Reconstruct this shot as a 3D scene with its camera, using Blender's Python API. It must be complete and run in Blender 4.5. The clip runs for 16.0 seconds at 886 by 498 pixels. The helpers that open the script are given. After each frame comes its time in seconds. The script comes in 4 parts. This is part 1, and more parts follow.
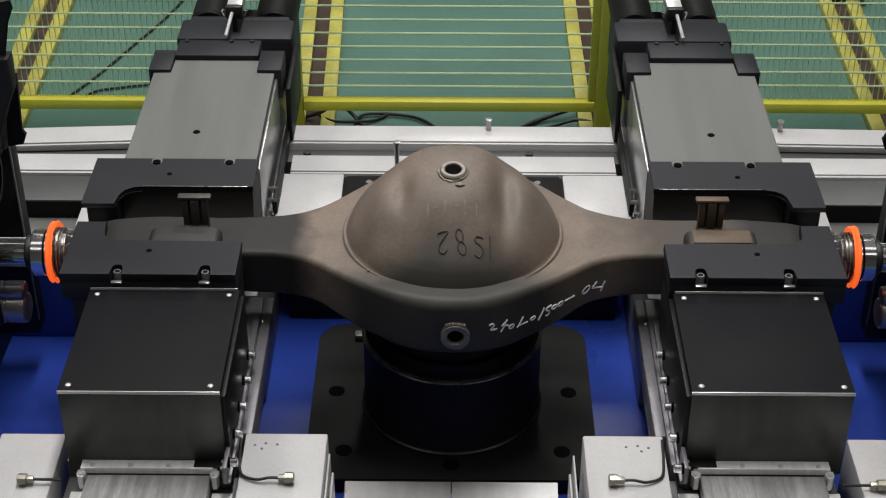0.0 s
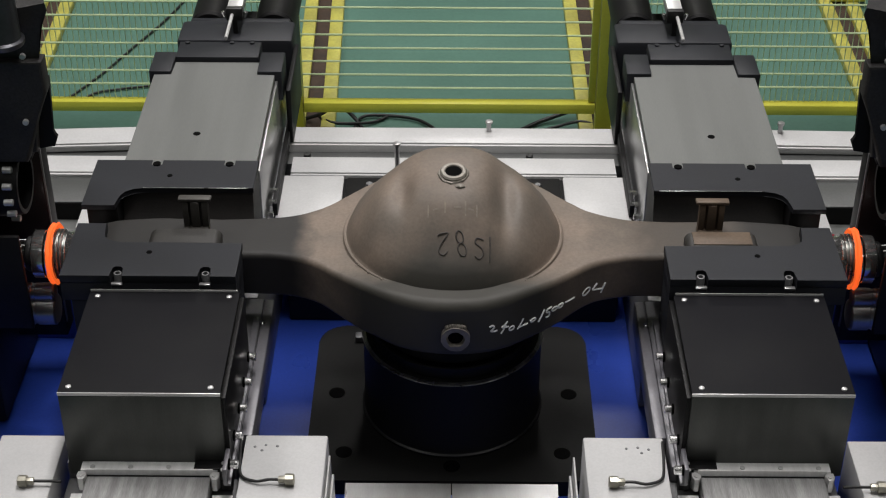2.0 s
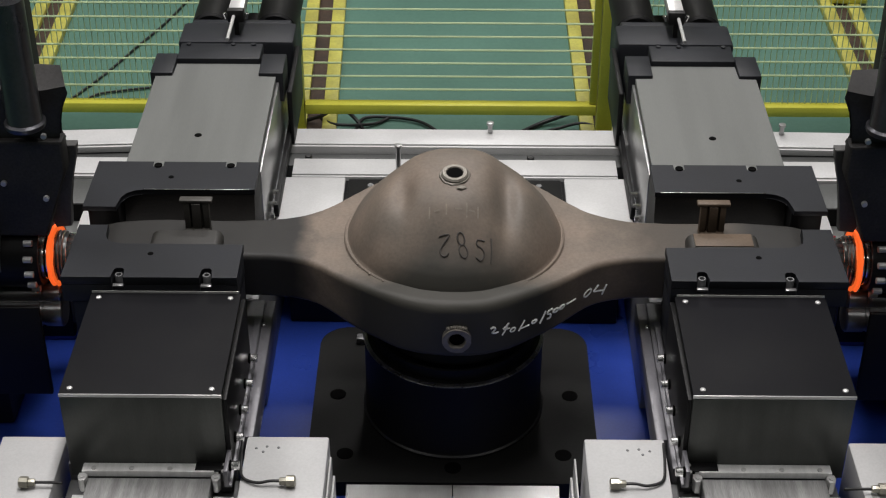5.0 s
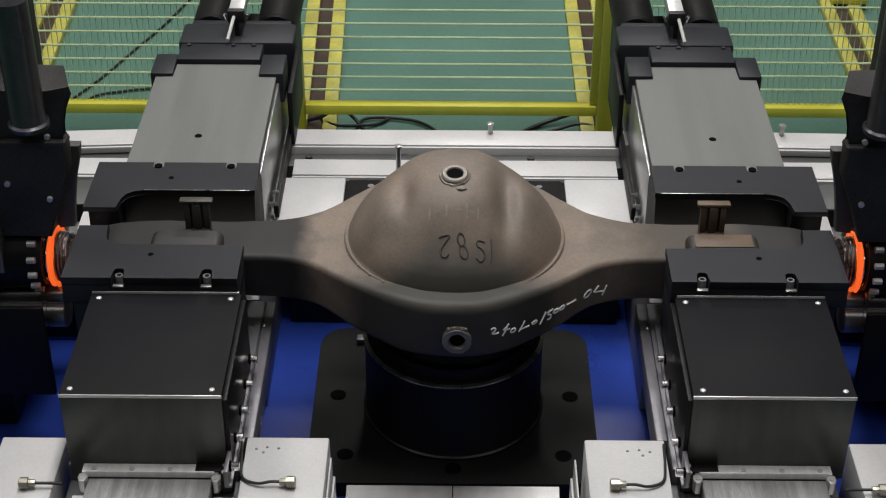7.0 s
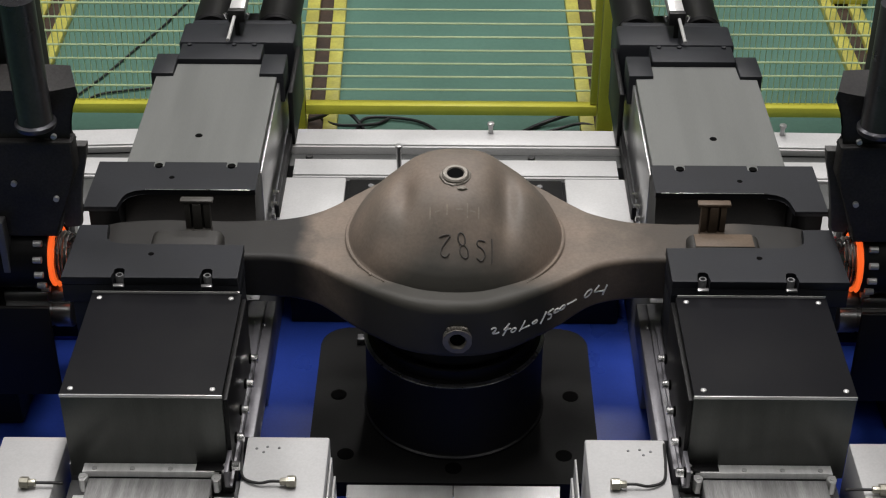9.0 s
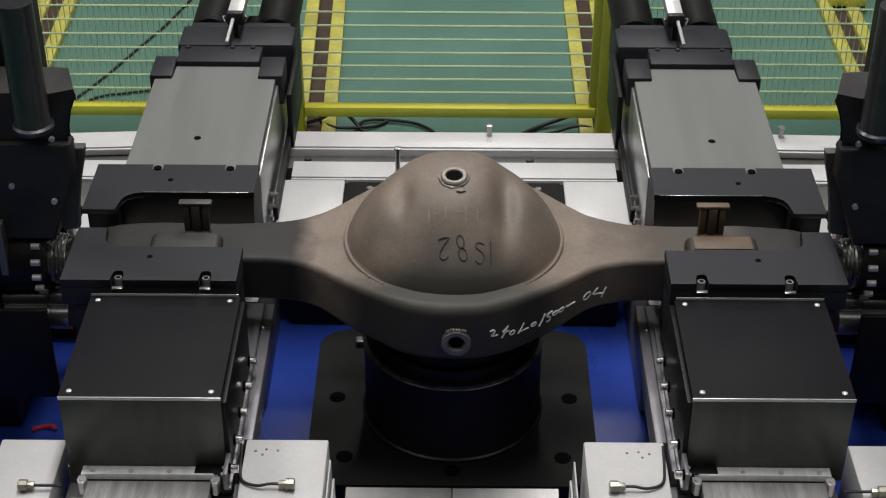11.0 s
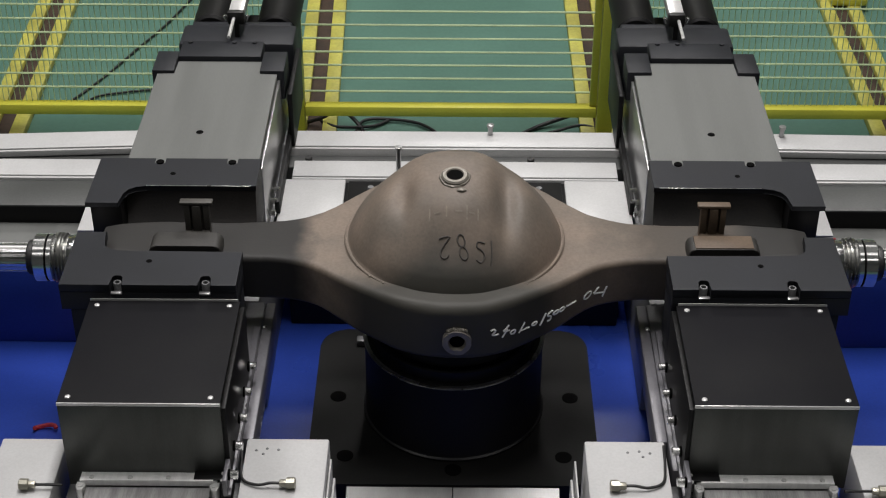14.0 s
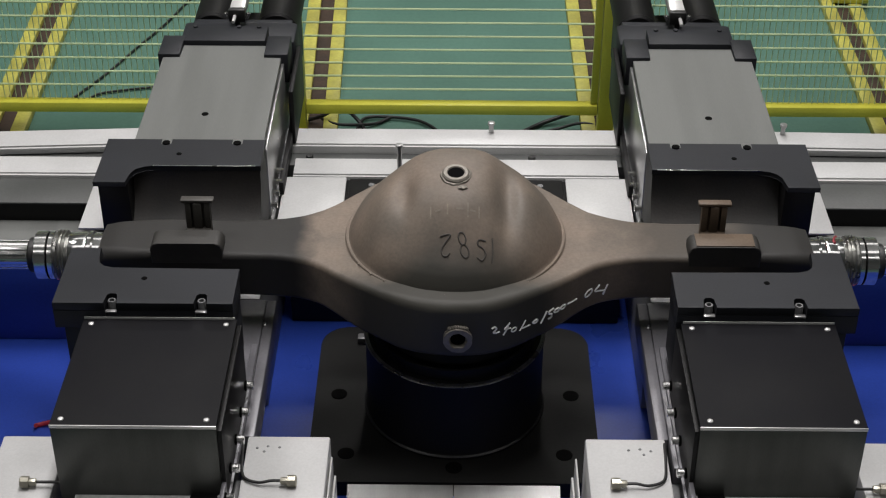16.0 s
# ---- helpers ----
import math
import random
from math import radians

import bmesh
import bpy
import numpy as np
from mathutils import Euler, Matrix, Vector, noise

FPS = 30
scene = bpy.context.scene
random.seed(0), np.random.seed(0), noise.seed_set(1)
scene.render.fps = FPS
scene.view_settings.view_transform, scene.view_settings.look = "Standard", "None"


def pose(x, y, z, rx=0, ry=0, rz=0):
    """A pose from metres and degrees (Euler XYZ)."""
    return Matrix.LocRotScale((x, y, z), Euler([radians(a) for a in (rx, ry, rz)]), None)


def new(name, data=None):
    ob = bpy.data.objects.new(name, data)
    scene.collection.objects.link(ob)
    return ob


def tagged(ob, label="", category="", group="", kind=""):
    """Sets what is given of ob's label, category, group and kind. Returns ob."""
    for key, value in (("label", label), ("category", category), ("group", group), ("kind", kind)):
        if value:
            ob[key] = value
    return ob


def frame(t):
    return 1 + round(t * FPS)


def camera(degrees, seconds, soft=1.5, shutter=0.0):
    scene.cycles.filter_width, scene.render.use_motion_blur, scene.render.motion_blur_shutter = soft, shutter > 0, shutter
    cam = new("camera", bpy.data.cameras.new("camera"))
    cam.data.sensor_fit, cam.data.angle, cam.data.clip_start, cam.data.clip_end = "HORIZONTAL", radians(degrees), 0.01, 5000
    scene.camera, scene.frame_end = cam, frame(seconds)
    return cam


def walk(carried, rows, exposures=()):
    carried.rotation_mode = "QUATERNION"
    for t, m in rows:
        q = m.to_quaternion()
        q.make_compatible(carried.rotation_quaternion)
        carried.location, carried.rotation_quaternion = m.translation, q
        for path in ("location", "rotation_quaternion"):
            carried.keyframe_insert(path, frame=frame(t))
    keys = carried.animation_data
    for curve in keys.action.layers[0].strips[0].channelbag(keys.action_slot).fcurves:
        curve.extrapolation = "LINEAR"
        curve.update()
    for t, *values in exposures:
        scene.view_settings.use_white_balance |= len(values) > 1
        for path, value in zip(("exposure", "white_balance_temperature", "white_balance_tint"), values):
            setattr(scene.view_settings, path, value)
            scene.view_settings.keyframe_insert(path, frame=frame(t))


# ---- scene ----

cam = camera(31.28, 16.0, soft=1.15)
EYE = (0.0, -2.723, 2.864)
SHAKE = ((0, -3, -3.5), (0.5, -2, -3.5), (1, -2, -3), (1.5, -2, -1.5), (2, -2.5, -0.5), (2.5, -1.5, 0), (3, 0, 0), (3.5, 1.5, 0),
         (4, 0.5, 0.5), (6.5, 0, 4), (7, 0.5, 3.5), (7.5, 1, 3), (8, 0.5, 2.5), (8.5, 1.5, 2.5), (9, 1.5, 3), (11.5, -1.5, 7.5),
         (12, -0.5, 7.5), (12.5, 0, 8), (13, 0.5, 9), (13.5, 1, 7.5), (14, 0.5, 6), (14.5, 0.5, 4.5), (15, 0.5, 3), (15.5, 2, 2.5), (16, 2.5, 2))
UNIT = 57.2958 / 2800
walk(cam, [(t, pose(*EYE, 55.8 + b * UNIT, 0, 0.49 + a * UNIT) @ pose(0, 0, 0, 0, 0, 0.13)) for t, a, b in SHAKE])

# ---- light ----
world = bpy.data.worlds.new("hall_air")
scene.world = world
world.use_nodes = True
world.node_tree.nodes["Background"].inputs[0].default_value = (0.9, 0.95, 1.0, 1)
world.node_tree.nodes["Background"].inputs[1].default_value = 0.03
scene.view_settings.exposure = 0.0


def strip_light(x, y, z, sx, sy, watts):
    data = bpy.data.lights.new("hall_light", "AREA")
    data.shape, data.size, data.size_y, data.energy = "RECTANGLE", sx, sy, watts
    data.color = (1.0, 0.965, 0.952)
    ob = new("hall_light", data)
    ob.matrix_world = pose(x, y, z)
    return ob


# one wide skylight row over the machine, side bays, and dim skylight bands across the hall
for lx, ly, sx, sy, w in ((0.31, 6.15, 0.7, 1.0, 152), (0.25, 1.1, 0.7, 3.6, 332), (-4.5, 1.5, 3.0, 1.0, 186), (5.0, 1.5, 3.0, 2.0, 38),
                          (0.0, -4.6, 8.0, 0.8, 48), (0.0, -1.2, 8.0, 0.9, 36), (0.0, 3.9, 8.0, 1.0, 40)):
    strip_light(lx, ly, 6.6, sx, sy, w)


# ---- materials ----
def mat(name, color, rough=0.5, metal=0.0, var=0.25, scale=8.0, grain=120.0, bump=0.05, stretch=(1, 1, 1), tint=None, spots=0.0, emit=0.0, bump_dist=0.002, coat=0.0, spec=0.5):
    """A painted or metal surface with variation at two scales; tint is a second colour for stains."""
    m = bpy.data.materials.new(name)
    m.use_nodes = True
    nt = m.node_tree
    n, l = nt.nodes, nt.links
    b = n["Principled BSDF"]
    tc = n.new("ShaderNodeTexCoord")
    mp = n.new("ShaderNodeMapping")
    mp.inputs["Scale"].default_value = stretch
    l.new(tc.outputs["Object"], mp.inputs["Vector"])
    big = n.new("ShaderNodeTexNoise")
    big.inputs["Scale"].default_value, big.inputs["Detail"].default_value = scale, 5
    fine = n.new("ShaderNodeTexNoise")
    fine.inputs["Scale"].default_value, fine.inputs["Detail"].default_value = grain, 3
    for q in (big, fine):
        l.new(mp.outputs["Vector"], q.inputs["Vector"])
    second = tint or tuple(c * (1 - var) for c in color)
    ramp = n.new("ShaderNodeValToRGB")
    ramp.color_ramp.elements[0].position, ramp.color_ramp.elements[1].position = 0.38, 0.64
    l.new(big.outputs["Fac"], ramp.inputs["Fac"])
    mix = n.new("ShaderNodeMix")
    mix.data_type = "RGBA"
    mix.inputs["A"].default_value, mix.inputs["B"].default_value = (*second, 1), (*color, 1)
    l.new(ramp.outputs["Color"], mix.inputs["Factor"])
    grainmix = n.new("ShaderNodeMix")
    grainmix.data_type, grainmix.blend_type = "RGBA", "MULTIPLY"
    grainmix.inputs["Factor"].default_value = min(1.0, var * 1.2)
    l.new(mix.outputs["Result"], grainmix.inputs["A"])
    gr = n.new("ShaderNodeValToRGB")
    gr.color_ramp.elements[0].position, gr.color_ramp.elements[1].position = 0.3, 0.65
    gr.color_ramp.elements[0].color = (0.45, 0.45, 0.45, 1)
    l.new(fine.outputs["Fac"], gr.inputs["Fac"])
    l.new(gr.outputs["Color"], grainmix.inputs["B"])
    l.new(grainmix.outputs["Result"], b.inputs["Base Color"])
    rr = n.new("ShaderNodeMapRange")
    rr.inputs["To Min"].default_value, rr.inputs["To Max"].default_value = max(0.03, rough - 0.1), min(1, rough + 0.12)
    l.new(big.outputs["Fac"], rr.inputs["Value"])
    l.new(rr.outputs["Result"], b.inputs["Roughness"])
    b.inputs["Metallic"].default_value = metal
    b.inputs["Coat Weight"].default_value = coat
    b.inputs["Specular IOR Level"].default_value = spec
    if bump:
        bp = n.new("ShaderNodeBump")
        bp.inputs["Strength"].default_value, bp.inputs["Distance"].default_value = bump, bump_dist
        l.new(fine.outputs["Fac"], bp.inputs["Height"])
        l.new(bp.outputs["Normal"], b.inputs["Normal"])
    if emit:
        b.inputs["Emission Color"].default_value = (*color, 1)
        b.inputs["Emission Strength"].default_value = emit
    return m


JAW = mat("black_oxide_steel", (0.0165, 0.018, 0.0225), 0.54, 0.05, 0.25, 6, 300, 0.08, spec=0.32)
JAW_IN = mat("worn_black_steel", (0.034, 0.031, 0.029), 0.6, 0.1, 0.3, 9, 200, 0.12, tint=(0.022, 0.0215, 0.021), spec=0.35)
STEEL = mat("ground_steel", (0.155, 0.16, 0.153), 0.55, 0.4, 0.12, 2.2, 70, 0.03, (12, 0.8, 1))
BRIGHT = mat("bright_steel", (0.62, 0.62, 0.61), 0.3, 0.35, 0.12, 8, 200, 0.03)
POLISHED = mat("polished_side_steel", (0.45, 0.45, 0.45), 0.3, 0.8, 0.15, 4, 120, 0.03, (1, 4, 1))
CHROME = mat("chromed_steel", (0.84, 0.84, 0.83), 0.13, 0.95, 0.12, 14, 150, 0.03)
COVER = mat("black_cover_sheet", (0.0085, 0.0085, 0.0105), 0.62, 0.0, 0.3, 3.5, 400, 0.05, spec=0.1, tint=(0.0115, 0.0115, 0.0125))
FOLDED = mat("dark_folded_steel", (0.09, 0.094, 0.088), 0.34, 0.45, 0.2, 4, 160, 0.03, (6, 1, 1))
WHITE = mat("white_machine_paint", (0.5, 0.5, 0.498), 0.35, 0.0, 0.12, 5, 220, 0.03)
PLATE = mat("worn_black_plate", (0.011, 0.011, 0.0105), 0.6, 0.0, 0.35, 6, 200, 0.06, spec=0.18)
BLUE = mat("blue_machine_paint", (0.022, 0.054, 0.33), 0.3, 0.0, 0.2, 4, 160, 0.03)
BLACK = mat("black_machine_paint", (0.0095, 0.0093, 0.0098), 0.48, 0.0, 0.3, 5, 220, 0.06, spec=0.2)
HOLE = mat("dark_hole", (0.002, 0.002, 0.002), 0.8, 0.0, 0.2, 20, 200, 0.0, spec=0.05)
CAST = mat("dull_forged_steel", (0.203, 0.16, 0.127), 0.58, 0.0, 0.26, 8, 160, 0.09, tint=(0.14, 0.118, 0.097), spec=0.35)
nt = CAST.node_tree
base_in = nt.nodes["Principled BSDF"].inputs["Base Color"]
clean = base_in.links[0].from_socket
coord = nt.nodes.new("ShaderNodeTexCoord")
axes = nt.nodes.new("ShaderNodeSeparateXYZ")
nt.links.new(coord.outputs["Object"], axes.inputs[0])
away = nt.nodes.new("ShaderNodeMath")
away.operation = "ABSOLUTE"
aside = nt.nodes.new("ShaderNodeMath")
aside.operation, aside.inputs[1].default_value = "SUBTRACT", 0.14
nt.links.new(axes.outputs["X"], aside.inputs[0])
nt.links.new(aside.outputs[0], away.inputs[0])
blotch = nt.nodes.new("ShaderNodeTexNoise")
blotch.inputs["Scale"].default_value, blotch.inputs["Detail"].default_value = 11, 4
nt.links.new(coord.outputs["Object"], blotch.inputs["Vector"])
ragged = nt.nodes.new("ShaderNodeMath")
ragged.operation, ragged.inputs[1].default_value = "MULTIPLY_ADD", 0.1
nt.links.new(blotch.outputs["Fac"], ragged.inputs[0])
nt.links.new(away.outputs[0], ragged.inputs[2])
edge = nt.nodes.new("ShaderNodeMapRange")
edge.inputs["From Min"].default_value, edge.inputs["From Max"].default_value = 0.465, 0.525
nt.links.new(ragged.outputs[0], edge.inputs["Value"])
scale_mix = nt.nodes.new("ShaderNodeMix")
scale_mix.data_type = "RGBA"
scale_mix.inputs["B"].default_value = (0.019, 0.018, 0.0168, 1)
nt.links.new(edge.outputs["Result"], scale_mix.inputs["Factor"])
# darker grey towards the front of ring and dome, rust brown elsewhere
front_tone = nt.nodes.new("ShaderNodeMath")
front_tone.operation, front_tone.inputs[1].default_value = "MULTIPLY_ADD", 0.07
nt.links.new(blotch.outputs["Fac"], front_tone.inputs[0])
nt.links.new(axes.outputs["Y"], front_tone.inputs[2])
front_edge = nt.nodes.new("ShaderNodeMapRange")
front_edge.inputs["From Min"].default_value, front_edge.inputs["From Max"].default_value = -0.1, -0.165
nt.links.new(front_tone.outputs[0], front_edge.inputs["Value"])
front_mix = nt.nodes.new("ShaderNodeMix")
front_mix.data_type = "RGBA"
front_mix.inputs["B"].default_value = (0.043, 0.041, 0.035, 1)
nt.links.new(front_edge.outputs["Result"], front_mix.inputs["Factor"])
nt.links.new(clean, front_mix.inputs["A"])
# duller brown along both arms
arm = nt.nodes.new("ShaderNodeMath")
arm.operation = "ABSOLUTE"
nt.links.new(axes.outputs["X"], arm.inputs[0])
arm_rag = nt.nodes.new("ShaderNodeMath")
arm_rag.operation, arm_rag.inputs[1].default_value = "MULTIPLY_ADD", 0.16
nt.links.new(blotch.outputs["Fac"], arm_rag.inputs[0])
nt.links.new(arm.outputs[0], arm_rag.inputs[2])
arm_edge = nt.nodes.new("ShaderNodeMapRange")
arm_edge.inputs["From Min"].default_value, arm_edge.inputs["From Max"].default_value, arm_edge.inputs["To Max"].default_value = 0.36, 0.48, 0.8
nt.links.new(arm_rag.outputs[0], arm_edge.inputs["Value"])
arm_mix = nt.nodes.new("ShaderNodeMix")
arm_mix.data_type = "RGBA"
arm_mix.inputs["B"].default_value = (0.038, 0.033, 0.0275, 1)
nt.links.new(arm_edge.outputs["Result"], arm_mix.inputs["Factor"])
nt.links.new(front_mix.outputs["Result"], arm_mix.inputs["A"])
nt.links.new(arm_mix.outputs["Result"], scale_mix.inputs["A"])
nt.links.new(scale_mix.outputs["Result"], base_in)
DULL = mat("dull_dark_steel", (0.075, 0.07, 0.062), 0.55, 0.2, 0.3, 14, 200, 0.12)
MILL = mat("mill_scaled_steel", (0.034, 0.032, 0.029), 0.58, 0.1, 0.3, 14, 200, 0.12)
RUSTY = mat("rusty_plate", (0.135, 0.096, 0.065), 0.6, 0.15, 0.3, 14, 200, 0.15)
YELLOW = mat("yellow_fence_paint", (0.57, 0.545, 0.06), 0.4, 0.0, 0.12, 6, 140, 0.04)
WIRE = mat("pale_wire", (0.6, 0.72, 0.44), 0.4, 0.2, 0.1, 8, 140, 0.0)
TEAL = mat("teal_floor_coating", (0.11, 0.225, 0.175), 0.4, 0.0, 0.16, 1.6, 60, 0.04, coat=0.2)
BROWN = mat("rust_brown_channel", (0.06, 0.035, 0.02), 0.7, 0.0, 0.5, 12, 90, 0.2)
HOT = mat("glowing_weld_flash", (1.0, 0.145, 0.025), 0.7, 0.0, 0.3, 20, 120, 0.2, emit=0.75)
EMBER = mat("cooling_weld_flash", (0.3, 0.018, 0.03), 0.6, 0.0, 0.4, 20, 120, 0.2, emit=0.15)
WORN = mat("worn_bare_steel", (0.5, 0.5, 0.48), 0.28, 0.95, 0.3, 30, 200, 0.05)
GUN = mat("dark_polished_cylinder", (0.1, 0.1, 0.11), 0.3, 0.8, 0.2, 12, 150, 0.03)
TOOL = mat("dull_tool_steel", (0.09, 0.088, 0.086), 0.55, 0.1, 0.35, 10, 180, 0.08)
RUBBER = mat("black_rubber", (0.012, 0.012, 0.012), 0.5, 0.0, 0.2, 20, 200, 0.05)
APRON = mat("brushed_apron_steel", (0.14, 0.14, 0.138), 0.3, 0.6, 0.15, 3, 100, 0.03, (10, 1, 1))
BELLOWS = mat("brushed_strip_steel", (0.4, 0.4, 0.395), 0.42, 0.1, 0.4, 5, 60, 0.05, (14, 1, 1))
STRIP = mat("wiper_strip_steel", (0.82, 0.82, 0.81), 0.35, 0.1, 0.12, 8, 160, 0.03, (10, 1, 1))
RIM = mat("glossy_black_rim", (0.03, 0.03, 0.03), 0.3, 0.3, 0.4, 20, 200, 0.05)
HEADPAINT = mat("dark_head_paint", (0.05, 0.047, 0.045), 0.58, 0.0, 0.5, 9, 180, 0.1, tint=(0.028, 0.027, 0.027), spec=0.3)
LIP = mat("grey_way_paint", (0.16, 0.157, 0.172), 0.35, 0.1, 0.2, 6, 160, 0.04)
GROOVE = mat("dark_grey_groove", (0.075, 0.078, 0.076), 0.5, 0.1, 0.25, 5, 160, 0.05)
PALE = mat("pale_yellow_paint", (0.54, 0.515, 0.1), 0.45, 0.0, 0.25, 9, 90, 0.06, tint=(0.37, 0.345, 0.075))
WALL = mat("hall_wall_paint", (0.16, 0.165, 0.16), 0.8, 0.0, 0.1, 2, 40, 0.02)
CHALK = mat("white_paint_marker", (0.95, 0.95, 0.93), 0.7, 0.0, 0.1, 60, 200, 0.0)
FADED = mat("faded_chalk", (0.25, 0.205, 0.165), 0.6, 0.0, 0.4, 40, 200, 0.0, tint=(0.19, 0.16, 0.13))
BOSS = mat("machined_boss", (0.23, 0.21, 0.18), 0.45, 0.3, 0.2, 20, 200, 0.06)
BRASS = mat("pale_brass", (0.5, 0.48, 0.4), 0.35, 0.8, 0.15, 20, 200, 0.03)
INK = mat("dark_marker", (0.065, 0.056, 0.049), 0.6, 0.0, 0.3, 60, 200, 0.0)
GREY = mat("grey_painted_steel", (0.17, 0.172, 0.175), 0.4, 0.2, 0.2, 5, 200, 0.04)


# ---- mesh helpers ----
def add_box(bm, x0, x1, y0, y1, z0, z1, bev=0.002):
    x0, x1, y0, y1, z0, z1 = min(x0, x1), max(x0, x1), min(y0, y1), max(y0, y1), min(z0, z1), max(z0, z1)
    m = Matrix.LocRotScale(((x0 + x1) / 2, (y0 + y1) / 2, (z0 + z1) / 2), None, (x1 - x0, y1 - y0, z1 - z0))
    r = bmesh.ops.create_cube(bm, size=1, matrix=m)
    if bev:
        bev = min(bev, 0.45 * min(x1 - x0, y1 - y0, z1 - z0))
        edges = list({e for v in r["verts"] for e in v.link_edges})
        bmesh.ops.bevel(bm, geom=edges, offset=bev, segments=2, affect="EDGES", profile=0.5)
    return bm


def box(x0, x1, y0, y1, z0, z1, bev=0.002):
    return add_box(bmesh.new(), x0, x1, y0, y1, z0, z1, bev)


def lathe(bm, prof, m=None, seg=40):
    """Turns (radius, height) pairs round the z axis of m."""
    m = m or Matrix()
    rings = []
    for r, h in prof:
        if r < 1e-5:
            rings.append([bm.verts.new(m @ Vector((0, 0, h)))])
        else:
            rings.append([bm.verts.new(m @ Vector((r * math.cos(6.28319 * k / seg), r * math.sin(6.28319 * k / seg), h))) for k in range(seg)])
    for a, b in zip(rings, rings[1:]):
        for k in range(seg):
            q = (k + 1) % seg
            if len(a) == 1 and len(b) > 1:
                bm.faces.new((a[0], b[k], b[q]))
            elif len(b) == 1 and len(a) > 1:
                bm.faces.new((a[k], b[0], a[q]))
            elif len(a) > 1:
                bm.faces.new((a[k], b[k], b[q], a[q]))
    return bm


def rod(bm, a, b, r, seg=20, bev=0.0):
    a, b = Vector(a), Vector(b)
    length = (b - a).length
    m = Matrix.Translation(a) @ (b - a).to_track_quat("Z", "Y").to_matrix().to_4x4()
    c = bev or 0.12 * r
    return lathe(bm, ((0, 0), (r - c, 0), (r, c), (r, length - c), (r - c, length), (0, length)), m, seg)


def prism(bm, pts, a, b, axis="x", bev=0.0):
    """Extrudes a closed outline from a to b along an axis."""
    def place(u, v, w):
        return Vector({"x": (w, u, v), "y": (u, w, v), "z": (u, v, w)}[axis])
    lo = [bm.verts.new(place(u, v, a)) for u, v in pts]
    hi = [bm.verts.new(place(u, v, b)) for u, v in pts]
    faces = [bm.faces.new(lo), bm.faces.new(hi[::-1])]
    for k in range(len(pts)):
        q = (k + 1) % len(pts)
        faces.append(bm.faces.new((lo[k], hi[k], hi[q], lo[q])))
    if bev:
        ed = {e for f in faces[:2] for e in f.edges}
        bmesh.ops.bevel(bm, geom=list(ed), offset=bev, segments=2, affect="EDGES", profile=0.5)
    return bm


def tube(bm, pts, r, seg=8):
    """A bent cable or pipe through the points."""
    pts = [Vector(p) for p in pts]
    rings = []
    for k, p in enumerate(pts):
        d = (pts[min(k + 1, len(pts) - 1)] - pts[max(k - 1, 0)]).normalized()
        q = d.to_track_quat("Z", "Y").to_matrix()
        rings.append([bm.verts.new(p + q @ Vector((r * math.cos(6.28319 * j / seg), r * math.sin(6.28319 * j / seg), 0))) for j in range(seg)])
    for a, b in zip(rings, rings[1:]):
        for j in range(seg):
            bm.faces.new((a[j], a[(j + 1) % seg], b[(j + 1) % seg], b[j]))
    bm.faces.new(rings[0][::-1])
    bm.faces.new(rings[-1])
    return bm


def curve_points(ctrl, steps=8):
    out = []
    c = [Vector(p) for p in ctrl]
    c = [c[0]] + c + [c[-1]]
    for k in range(1, len(c) - 2):
        for s in range(steps):
            t = s / steps
            p0, p1, p2, p3 = c[k - 1], c[k], c[k + 1], c[k + 2]
            out.append(0.5 * ((2 * p1) + (p2 - p0) * t + (2 * p0 - 5 * p1 + 4 * p2 - p3) * t * t + (3 * p1 - p0 - 3 * p2 + p3) * t ** 3))
    out.append(c[-2])
    return out


def finish(bm, smooth=True, angle=0.6):
    bmesh.ops.recalc_face_normals(bm, faces=bm.faces)
    if smooth:
        for f in bm.faces:
            f.smooth = True
        for e in bm.edges:
            if len(e.link_faces) == 2 and e.calc_face_angle(0) > angle:
                e.smooth = False
        # flat panels between bevels keep their own normal
        for f in bm.faces:
            if len(f.verts) > 4 or min((e.calc_face_angle(0) for e in f.edges if len(e.link_faces) == 2), default=0) > 0.45:
                f.smooth = False
    return bm


def mesh_of(name, bm, material, smooth=True):
    finish(bm, smooth)
    me = bpy.data.meshes.new(name)
    bm.to_mesh(me)
    bm.free()
    me.materials.append(material)
    return me


def part(name, bm, material, parent, label="", smooth=True):
    ob = new(name, mesh_of(name, bm, material, smooth))
    ob.parent = parent
    if parent.type == "MESH":
        ob.matrix_parent_inverse = Matrix()
    return tagged(ob, label)


def again(ob, parent, x=0, y=0, z=0):
    """The same piece once more, moved."""
    o = new(ob.name.split(".")[0], ob.data)
    o.parent = parent
    o.location = (x, y, z)
    if "label" in ob:
        o["label"] = ob["label"]
    return o


def thing(name, label, category, x=0, y=0, z=0, group="", kind=""):
    ob = new(name)
    ob.empty_display_size = 0.05
    ob.location = (x, y, z)
    return tagged(ob, label, category, group, kind)


def structure(name, bm, material, label, category):
    return tagged(new(name, mesh_of(name, bm, material)), label, category, "", "structure")


